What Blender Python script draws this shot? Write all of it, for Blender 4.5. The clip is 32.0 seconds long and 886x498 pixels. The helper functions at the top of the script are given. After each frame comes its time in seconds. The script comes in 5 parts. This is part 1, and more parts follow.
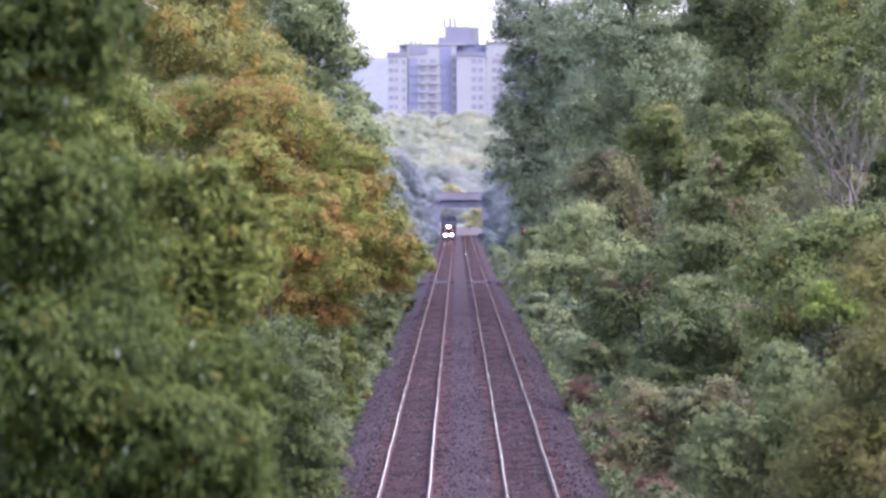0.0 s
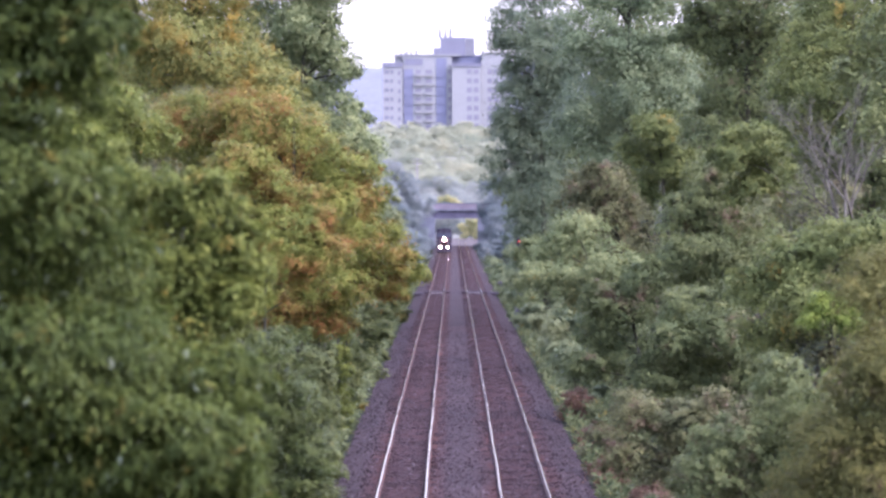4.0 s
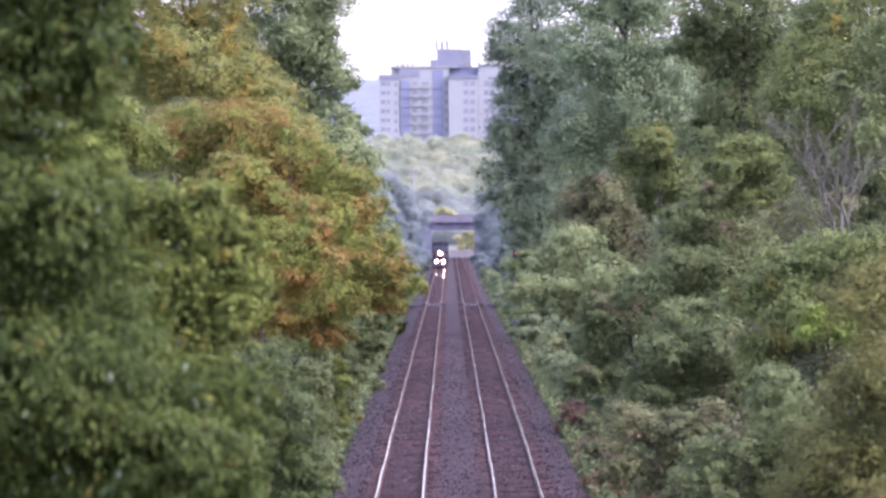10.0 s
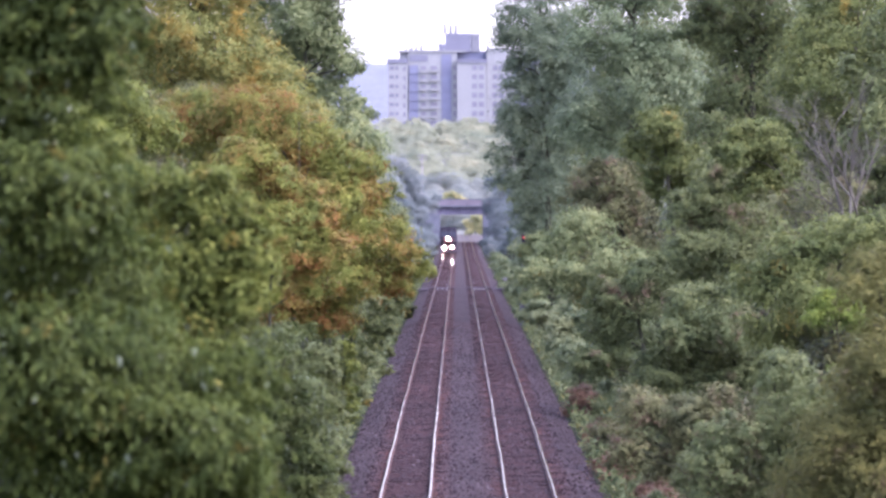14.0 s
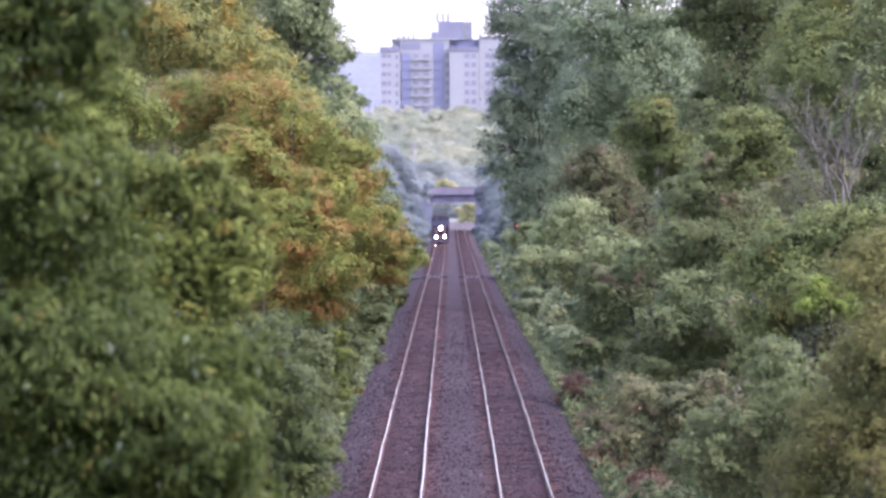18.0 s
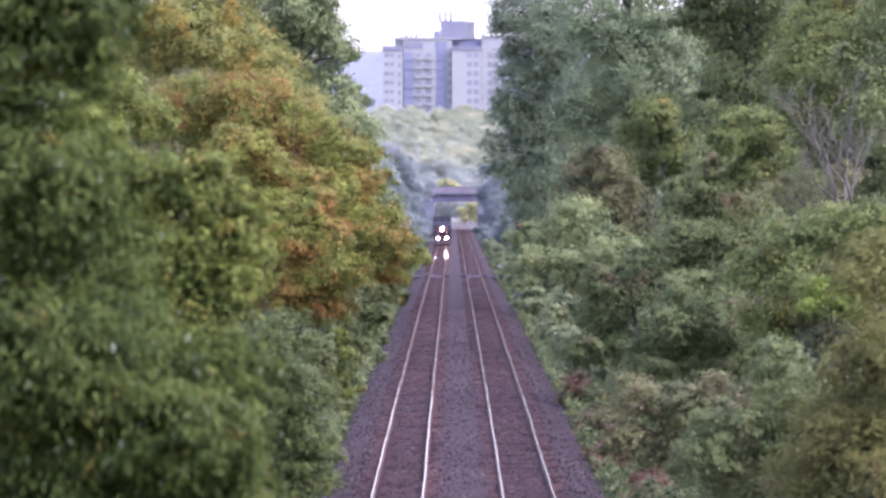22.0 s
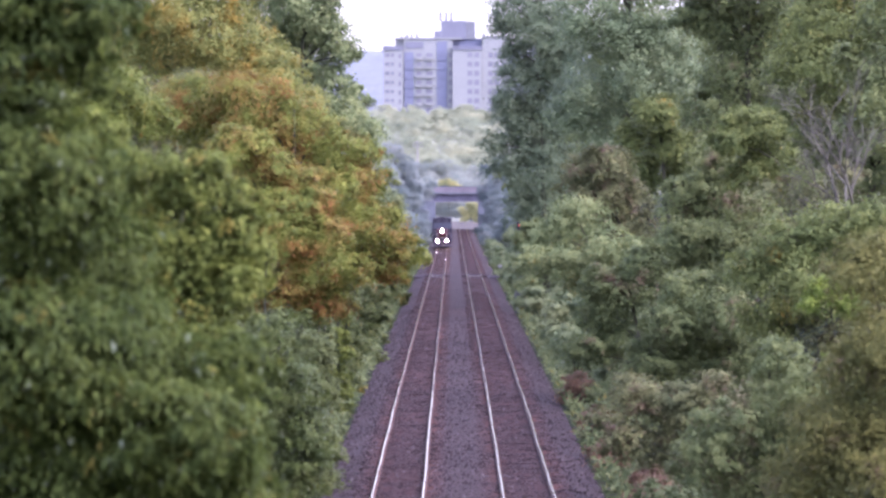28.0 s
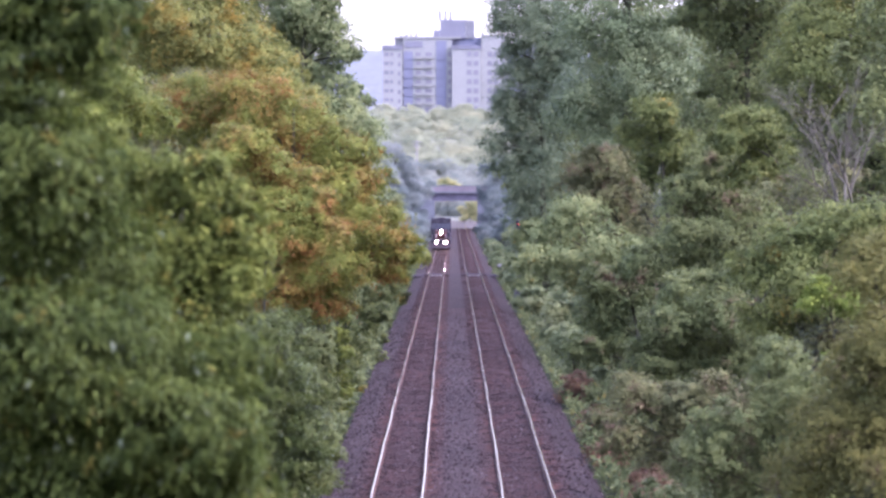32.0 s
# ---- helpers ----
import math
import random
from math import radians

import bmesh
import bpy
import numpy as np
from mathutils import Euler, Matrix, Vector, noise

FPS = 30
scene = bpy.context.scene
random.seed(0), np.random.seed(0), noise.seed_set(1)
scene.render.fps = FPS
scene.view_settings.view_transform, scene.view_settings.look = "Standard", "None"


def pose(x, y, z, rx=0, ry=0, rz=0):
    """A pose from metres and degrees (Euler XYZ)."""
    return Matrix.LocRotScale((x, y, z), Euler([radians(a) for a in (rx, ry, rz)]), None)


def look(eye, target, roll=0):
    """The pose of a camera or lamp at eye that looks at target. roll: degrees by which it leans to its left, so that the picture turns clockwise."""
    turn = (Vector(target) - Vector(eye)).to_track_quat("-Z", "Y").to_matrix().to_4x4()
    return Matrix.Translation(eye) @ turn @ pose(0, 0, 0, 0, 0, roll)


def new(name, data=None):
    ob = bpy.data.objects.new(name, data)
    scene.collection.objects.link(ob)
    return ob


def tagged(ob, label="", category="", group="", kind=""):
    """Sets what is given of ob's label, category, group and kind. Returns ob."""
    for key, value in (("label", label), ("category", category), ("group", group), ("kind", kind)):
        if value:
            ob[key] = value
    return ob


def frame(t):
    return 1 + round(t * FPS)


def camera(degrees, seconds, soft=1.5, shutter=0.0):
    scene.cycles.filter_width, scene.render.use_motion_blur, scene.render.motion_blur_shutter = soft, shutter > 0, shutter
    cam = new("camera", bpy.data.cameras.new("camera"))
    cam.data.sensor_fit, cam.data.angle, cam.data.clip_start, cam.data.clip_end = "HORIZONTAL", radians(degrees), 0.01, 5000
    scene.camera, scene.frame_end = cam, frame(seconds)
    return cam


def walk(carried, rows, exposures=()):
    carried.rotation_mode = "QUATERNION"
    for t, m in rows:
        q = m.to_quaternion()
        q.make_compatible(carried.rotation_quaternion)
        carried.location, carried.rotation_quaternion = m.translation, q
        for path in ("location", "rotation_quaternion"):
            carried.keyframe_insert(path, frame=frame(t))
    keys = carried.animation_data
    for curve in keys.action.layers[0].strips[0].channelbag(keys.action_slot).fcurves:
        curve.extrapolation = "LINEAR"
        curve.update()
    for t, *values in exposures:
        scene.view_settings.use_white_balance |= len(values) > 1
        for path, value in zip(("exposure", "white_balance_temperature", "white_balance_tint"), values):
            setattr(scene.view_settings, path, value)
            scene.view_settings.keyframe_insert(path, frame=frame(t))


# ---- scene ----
cam = camera(9.0, 32.0, soft=2.7)
cam.data.dof.use_dof = True
cam.data.dof.focus_distance = 265.0
cam.data.dof.aperture_fstop = 2.4
EYE = (-0.32, 0.0, 9.3)
walk(cam, [
    (0, pose(*EYE, 89.3739, 0.1223, 0.1419)),
    (0.5, pose(*EYE, 89.3625, 0.0567, 0.1380)),
    (1, pose(*EYE, 89.3624, 0.0498, 0.1373)),
    (1.5, pose(*EYE, 89.3661, 0.0136, 0.1281)),
    (2, pose(*EYE, 89.3759, 0.1079, 0.1211)),
    (2.5, pose(*EYE, 89.3915, 0.1111, 0.1147)),
    (3, pose(*EYE, 89.4161, 0.0960, 0.1057)),
    (3.5, pose(*EYE, 89.4471, 0.1549, 0.0990)),
    (5.5, pose(*EYE, 89.5889, 0.0555, 0.0862)),
    (6, pose(*EYE, 89.6139, 0.0271, 0.0920)),
    (6.5, pose(*EYE, 89.6286, 0.1226, 0.0880)),
    (7, pose(*EYE, 89.6382, 0.1042, 0.0851)),
    (7.5, pose(*EYE, 89.6540, 0.0922, 0.0750)),
    (8, pose(*EYE, 89.6556, 0.0526, 0.0677)),
    (8.5, pose(*EYE, 89.6550, 0.0307, 0.0663)),
    (9, pose(*EYE, 89.6451, 0.0720, 0.0673)),
    (9.5, pose(*EYE, 89.6272, 0.0827, 0.0675)),
    (10, pose(*EYE, 89.6023, 0.1090, 0.0605)),
    (10.5, pose(*EYE, 89.5754, 0.0928, 0.0595)),
    (11, pose(*EYE, 89.5450, 0.0452, 0.0667)),
    (11.5, pose(*EYE, 89.5223, 0.0951, 0.0855)),
    (12, pose(*EYE, 89.5049, 0.0833, 0.1003)),
    (12.5, pose(*EYE, 89.4906, 0.0729, 0.1122)),
    (13, pose(*EYE, 89.4788, 0.0986, 0.1320)),
    (13.5, pose(*EYE, 89.4610, 0.1003, 0.1456)),
    (14, pose(*EYE, 89.4432, 0.0934, 0.1470)),
    (14.5, pose(*EYE, 89.4150, 0.0760, 0.1392)),
    (16.5, pose(*EYE, 89.3407, 0.0985, 0.0786)),
    (17, pose(*EYE, 89.3312, 0.0570, 0.0659)),
    (17.5, pose(*EYE, 89.3249, 0.0702, 0.0628)),
    (18, pose(*EYE, 89.3204, 0.1221, 0.0705)),
    (18.5, pose(*EYE, 89.3126, 0.0147, 0.0830)),
    (19, pose(*EYE, 89.3073, 0.0421, 0.0925)),
    (19.5, pose(*EYE, 89.3026, 0.0905, 0.1012)),
    (20, pose(*EYE, 89.3025, 0.0843, 0.1019)),
    (20.5, pose(*EYE, 89.3119, 0.0812, 0.0991)),
    (21, pose(*EYE, 89.3217, 0.0106, 0.1006)),
    (21.5, pose(*EYE, 89.3235, 0.0252, 0.1008)),
    (22, pose(*EYE, 89.3139, 0.0081, 0.0941)),
    (22.5, pose(*EYE, 89.3053, 0.0181, 0.0915)),
    (23, pose(*EYE, 89.2951, -0.0202, 0.0893)),
    (23.5, pose(*EYE, 89.2909, 0.0549, 0.0928)),
    (24, pose(*EYE, 89.2947, -0.0177, 0.1038)),
    (24.5, pose(*EYE, 89.2954, -0.0177, 0.1247)),
    (25, pose(*EYE, 89.3132, 0.0251, 0.1382)),
    (25.5, pose(*EYE, 89.3323, 0.0261, 0.1547)),
    (27.5, pose(*EYE, 89.3243, 0.0169, 0.1135)),
    (28, pose(*EYE, 89.3123, -0.0235, 0.0988)),
    (28.5, pose(*EYE, 89.2982, -0.0123, 0.0972)),
    (29, pose(*EYE, 89.2948, -0.0012, 0.1017)),
    (29.5, pose(*EYE, 89.2949, -0.0206, 0.1087)),
    (30, pose(*EYE, 89.3024, -0.0442, 0.1150)),
    (30.5, pose(*EYE, 89.3031, -0.0319, 0.1154)),
    (31, pose(*EYE, 89.3033, -0.0305, 0.1143)),
    (31.5, pose(*EYE, 89.3031, -0.0401, 0.1040)),
    (32, pose(*EYE, 89.3041, -0.0000, 0.0920)),
], exposures=[(0.0, 1.30, 5650.0, 39.5), (32.0, 1.30, 5650.0, 39.5)])

# world: bright high overcast, soft sun behind thin cloud
world = bpy.data.worlds.new("world")
scene.world = world
world.use_nodes = True
wn = world.node_tree
sky = wn.nodes.new("ShaderNodeTexSky")
sky.sky_type = "NISHITA"
sky.sun_disc = False
sky.sun_elevation = radians(52)
sky.sun_rotation = radians(115)
sky.air_density, sky.dust_density, sky.ozone_density = 1.0, 3.0, 1.0
hsv = wn.nodes.new("ShaderNodeHueSaturation")
hsv.inputs["Saturation"].default_value = 0.6
hsv.inputs["Value"].default_value = 3.0
wn.links.new(sky.outputs[0], hsv.inputs["Color"])
wn.links.new(hsv.outputs[0], wn.nodes["Background"].inputs["Color"])
wn.nodes["Background"].inputs["Strength"].default_value = 0.15

sun_data = bpy.data.lights.new("sun", "SUN")
sun_data.energy = 0.4
sun_data.angle = radians(35)
sun_data.color = (1.0, 0.95, 0.88)
sun = new("sun", sun_data)
sun.matrix_world = look((80, -35, 110), (0, 0, 0))


# ---- materials ----
def material(name):
    m = bpy.data.materials.new(name)
    m.use_nodes = True
    return m, m.node_tree, m.node_tree.nodes["Principled BSDF"]


def node(nt, kind, **values):
    n = nt.nodes.new(kind)
    for k, v in values.items():
        n.inputs[k].default_value = v
    return n


def ramp(nt, source, stops):
    n = nt.nodes.new("ShaderNodeValToRGB")
    while len(n.color_ramp.elements) < len(stops):
        n.color_ramp.elements.new(0.5)
    for e, (p, c) in zip(n.color_ramp.elements, stops):
        e.position, e.color = p, (*c, 1)
    nt.links.new(source, n.inputs[0])
    return n


def mixed(nt, fac, a, b, mode="MIX"):
    n = nt.nodes.new("ShaderNodeMixRGB")
    n.blend_type = mode
    for slot, v in zip((0, 1, 2), (fac, a, b)):
        if isinstance(v, bpy.types.NodeSocket):
            nt.links.new(v, n.inputs[slot])
        else:
            n.inputs[slot].default_value = v if slot == 0 else (*v, 1)
    return n.outputs[0]


def leaf_material(name, dark, light, turned=None, amount=0.5, scale=0.5, gloss=0.55, soft=0.12, under=False):
    """Leaves: hue wanders leaf by leaf and bough by bough; turned is the autumn colour of whole boughs."""
    m, nt, bsdf = material(name)
    geo = nt.nodes.new("ShaderNodeNewGeometry")
    pos = nt.nodes.new("ShaderNodeNewGeometry").outputs["Position"]
    big = node(nt, "ShaderNodeTexNoise", Scale=scale, Detail=3.0, Roughness=0.6)
    nt.links.new(pos, big.inputs["Vector"])
    mid = tuple((a + b) / 2 for a, b in zip(dark, light))
    dark = tuple(0.62 * a + 0.38 * b for a, b in zip(dark, mid))
    light = tuple(0.62 * a + 0.38 * b for a, b in zip(light, mid))
    base = ramp(nt, geo.outputs["Random Per Island"], [(0.0, dark), (0.55, mid), (1.0, light)]).outputs[0]
    if under:
        # a few leaves show their pale undersides
        pale = ramp(nt, geo.outputs["Random Per Island"], [(0.98, (0, 0, 0)), (0.985, (1, 1, 1))]).outputs[0]
        base = mixed(nt, pale, base, (0.17, 0.20, 0.14))
    spray = node(nt, "ShaderNodeTexNoise", Scale=scale * 5, Detail=2.0, Roughness=0.5)
    nt.links.new(pos, spray.inputs["Vector"])
    tuft = ramp(nt, spray.outputs["Fac"], [(0.34, (0.76, 0.8, 0.78)), (0.66, (1.24, 1.2, 1.14))]).outputs[0]
    base = mixed(nt, 1.0, base, tuft, "MULTIPLY")
    shade = ramp(nt, big.outputs["Fac"], [(0.32, (0.72, 0.78, 0.75)), (0.7, (1.3, 1.22, 1.1))]).outputs[0]
    colour = mixed(nt, 1.0, base, shade, "MULTIPLY")
    if turned:
        patch = node(nt, "ShaderNodeTexNoise", Scale=scale * 1.3, Detail=4.0, Roughness=0.65)
        off = nt.nodes.new("ShaderNodeVectorMath")
        off.inputs[1].default_value = (37.0, 11.0, 5.0)
        nt.links.new(pos, off.inputs[0])
        nt.links.new(off.outputs[0], patch.inputs["Vector"])
        lo = 0.62 - 0.25 * amount
        where = ramp(nt, patch.outputs["Fac"], [(lo, (0, 0, 0)), (lo + soft, (1, 1, 1))]).outputs[0]
        autumn = ramp(nt, geo.outputs["Random Per Island"],
                      [(0.0, turned[0]), (0.5, turned[1]), (1.0, turned[2])]).outputs[0]
        colour = mixed(nt, where, colour, autumn)
    nt.links.new(colour, bsdf.inputs["Base Color"])
    bsdf.inputs["Roughness"].default_value = gloss
    bsdf.inputs["Specular IOR Level"].default_value = 0.08
    thin = nt.nodes.new("ShaderNodeBsdfTranslucent")
    nt.links.new(colour, thin.inputs["Color"])
    both = nt.nodes.new("ShaderNodeMixShader")
    both.inputs[0].default_value = 0.38
    nt.links.new(bsdf.outputs[0], both.inputs[1])
    nt.links.new(thin.outputs[0], both.inputs[2])
    nt.links.new(both.outputs[0], nt.nodes["Material Output"].inputs["Surface"])
    return m


def plain(name, colour, rough=0.6, metal=0.0, worn=0.25, scale=3.0, bump=0.1, emit=0.0):
    """Paint, metal or stone with stains at two scales and a fine relief."""
    m, nt, bsdf = material(name)
    pos = nt.nodes.new("ShaderNodeTexCoord").outputs["Object"]
    a = node(nt, "ShaderNodeTexNoise", Scale=scale, Detail=5.0, Roughness=0.6)
    b = node(nt, "ShaderNodeTexNoise", Scale=scale * 14, Detail=3.0)
    nt.links.new(pos, a.inputs["Vector"])
    nt.links.new(pos, b.inputs["Vector"])
    lo, hi = tuple(c * (1 - worn) for c in colour), tuple(min(1, c * (1 + worn * 0.6)) for c in colour)
    stain = ramp(nt, a.outputs["Fac"], [(0.3, lo), (0.7, hi)]).outputs[0]
    grain = ramp(nt, b.outputs["Fac"], [(0.3, (0.88, 0.88, 0.88)), (0.7, (1.06, 1.06, 1.06))]).outputs[0]
    nt.links.new(mixed(nt, 1.0, stain, grain, "MULTIPLY"), bsdf.inputs["Base Color"])
    bsdf.inputs["Roughness"].default_value, bsdf.inputs["Metallic"].default_value = rough, metal
    bsdf.inputs["Specular IOR Level"].default_value = 0.5 if rough < 0.3 else 0.15
    if bump:
        bp = node(nt, "ShaderNodeBump", Strength=bump, Distance=0.02)
        nt.links.new(b.outputs["Fac"], bp.inputs["Height"])
        nt.links.new(bp.outputs[0], bsdf.inputs["Normal"])
    if emit:
        bsdf.inputs["Emission Color"].default_value = (*colour, 1)
        bsdf.inputs["Emission Strength"].default_value = emit
    return m


def ballast_material():
    """Crushed stone: lilac-grey between the tracks, rust and brake dust along the rails."""
    m, nt, bsdf = material("ballast")
    pos = nt.nodes.new("ShaderNodeTexCoord").outputs["Object"]
    stone = node(nt, "ShaderNodeTexVoronoi", Scale=11.0)
    nt.links.new(pos, stone.inputs["Vector"])
    far = node(nt, "ShaderNodeTexNoise", Scale=0.12, Detail=4.0, Roughness=0.6)
    stretch = nt.nodes.new("ShaderNodeMapping")
    stretch.inputs["Scale"].default_value = (3.0, 0.5, 1.0)
    nt.links.new(pos, stretch.inputs["Vector"])
    nt.links.new(stretch.outputs[0], far.inputs["Vector"])
    fine = node(nt, "ShaderNodeTexNoise", Scale=1.6, Detail=7.0, Roughness=0.8)
    nt.links.new(pos, fine.inputs["Vector"])
    grey = ramp(nt, stone.outputs["Color"], [(0.0, (0.0145, 0.0099, 0.0094)), (0.5, (0.0255, 0.0175, 0.0167)), (1.0, (0.046, 0.0332, 0.0322))]).outputs[0]
    rust = ramp(nt, stone.outputs["Color"], [(0.0, (0.013, 0.0054, 0.0046)), (0.5, (0.025, 0.0104, 0.0090)), (1.0, (0.043, 0.0200, 0.0178))]).outputs[0]
    xyz = nt.nodes.new("ShaderNodeSeparateXYZ")
    nt.links.new(pos, xyz.inputs[0])
    ab = nt.nodes.new("ShaderNodeMath")
    ab.operation = "ABSOLUTE"
    nt.links.new(xyz.outputs[0], ab.inputs[0])
    d = nt.nodes.new("ShaderNodeMath")
    d.operation = "SUBTRACT"
    d.inputs[1].default_value = 1.94
    nt.links.new(ab.outputs[0], d.inputs[0])
    d2 = nt.nodes.new("ShaderNodeMath")
    d2.operation = "ABSOLUTE"
    nt.links.new(d.outputs[0], d2.inputs[0])
    wob = nt.nodes.new("ShaderNodeMath")
    wob.operation = "MULTIPLY_ADD"
    wob.inputs[1].default_value, wob.inputs[2].default_value = 0.9, -0.45
    nt.links.new(fine.outputs["Fac"], wob.inputs[0])
    s = nt.nodes.new("ShaderNodeMath")
    nt.links.new(d2.outputs[0], s.inputs[0])
    nt.links.new(wob.outputs[0], s.inputs[1])
    where = nt.nodes.new("ShaderNodeMapRange")
    where.inputs["From Min"].default_value, where.inputs["From Max"].default_value = 1.55, 0.75
    nt.links.new(s.outputs[0], where.inputs["Value"])
    col = mixed(nt, where.outputs[0], grey, rust)
    # reddish iron dust in broken streaks just outside the rails
    band = ramp(nt, d2.outputs[0], [(0.70, (0, 0, 0)), (0.82, (1, 1, 1)), (0.98, (1, 1, 1)), (1.0, (0.6, 0.6, 0.6))]).outputs[0]
    edge = nt.nodes.new("ShaderNodeMapRange")
    edge.inputs["From Min"].default_value, edge.inputs["From Max"].default_value = 1.35, 0.95
    nt.links.new(s.outputs[0], edge.inputs["Value"])
    streak = ramp(nt, far.outputs["Fac"], [(0.36, (0.3, 0.3, 0.3)), (0.56, (1.0, 1.0, 1.0))]).outputs[0]
    band = mixed(nt, 1.0, mixed(nt, 1.0, band, edge.outputs[0], "MULTIPLY"), streak, "MULTIPLY")
    col = mixed(nt, band, col, (0.052, 0.0215, 0.0155))
    tone = ramp(nt, far.outputs["Fac"], [(0.32, (0.74, 0.72, 0.74)), (0.68, (1.22, 1.22, 1.22))]).outputs[0]
    grit = ramp(nt, fine.outputs["Fac"], [(0.34, (0.72, 0.72, 0.72)), (0.66, (1.28, 1.26, 1.28))]).outputs[0]
    col = mixed(nt, 1.0, col, grit, "MULTIPLY")
    col = mixed(nt, 1.0, col, tone, "MULTIPLY")
    nt.links.new(col, bsdf.inputs["Base Color"])
    bsdf.inputs["Roughness"].default_value = 0.95
    bsdf.inputs["Specular IOR Level"].default_value = 0.1
    bp = node(nt, "ShaderNodeBump", Strength=0.8, Distance=0.04)
    nt.links.new(stone.outputs["Distance"], bp.inputs["Height"])
    nt.links.new(bp.outputs[0], bsdf.inputs["Normal"])
    return m


def stone_material():
    """Single stones of the ballast, each of its own grey."""
    m, nt, bsdf = material("loose_stone")
    geo = nt.nodes.new("ShaderNodeNewGeometry")
    grit = node(nt, "ShaderNodeTexNoise", Scale=60.0, Detail=2.0)
    nt.links.new(geo.outputs["Position"], grit.inputs["Vector"])
    tone = ramp(nt, geo.outputs["Random Per Island"], [(0.0, (0.012, 0.008, 0.008)), (0.6, (0.030, 0.021, 0.023)), (0.9, (0.060, 0.048, 0.050)), (1.0, (0.12, 0.10, 0.10))]).outputs[0]
    speck = ramp(nt, grit.outputs["Fac"], [(0.3, (0.8, 0.8, 0.8)), (0.7, (1.2, 1.2, 1.2))]).outputs[0]
    nt.links.new(mixed(nt, 1.0, tone, speck, "MULTIPLY"), bsdf.inputs["Base Color"])
    bsdf.inputs["Roughness"].default_value = 0.9
    bsdf.inputs["Specular IOR Level"].default_value = 0.1
    return m


def ground_material():
    m, nt, bsdf = material("ground")
    pos = nt.nodes.new("ShaderNodeTexCoord").outputs["Object"]
    a = node(nt, "ShaderNodeTexNoise", Scale=0.35, Detail=6.0, Roughness=0.65)
    b = node(nt, "ShaderNodeTexNoise", Scale=9.0, Detail=4.0)
    nt.links.new(pos, a.inputs["Vector"])
    nt.links.new(pos, b.inputs["Vector"])
    g = ramp(nt, a.outputs["Fac"], [(0.3, (0.009, 0.012, 0.006)), (0.5, (0.018, 0.024, 0.011)), (0.72, (0.036, 0.031, 0.018))]).outputs[0]
    v = ramp(nt, b.outputs["Fac"], [(0.3, (0.7, 0.7, 0.7)), (0.7, (1.2, 1.2, 1.2))]).outputs[0]
    # hill ground beyond the cutting painted pale, matching the haze in its woods' leaves
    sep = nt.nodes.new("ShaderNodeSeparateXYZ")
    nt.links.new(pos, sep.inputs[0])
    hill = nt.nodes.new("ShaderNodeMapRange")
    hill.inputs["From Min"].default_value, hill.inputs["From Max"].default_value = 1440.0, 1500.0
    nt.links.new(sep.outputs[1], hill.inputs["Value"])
    # dry holds the haze-paled ground tone
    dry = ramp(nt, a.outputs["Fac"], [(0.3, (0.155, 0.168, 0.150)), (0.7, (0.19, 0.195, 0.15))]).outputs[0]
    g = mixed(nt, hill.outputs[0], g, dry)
    nt.links.new(mixed(nt, 1.0, g, v, "MULTIPLY"), bsdf.inputs["Base Color"])
    bsdf.inputs["Roughness"].default_value = 1.0
    bsdf.inputs["Specular IOR Level"].default_value = 0.03
    bp = node(nt, "ShaderNodeBump", Strength=0.7, Distance=0.1)
    nt.links.new(b.outputs["Fac"], bp.inputs["Height"])
    nt.links.new(bp.outputs[0], bsdf.inputs["Normal"])
    return m


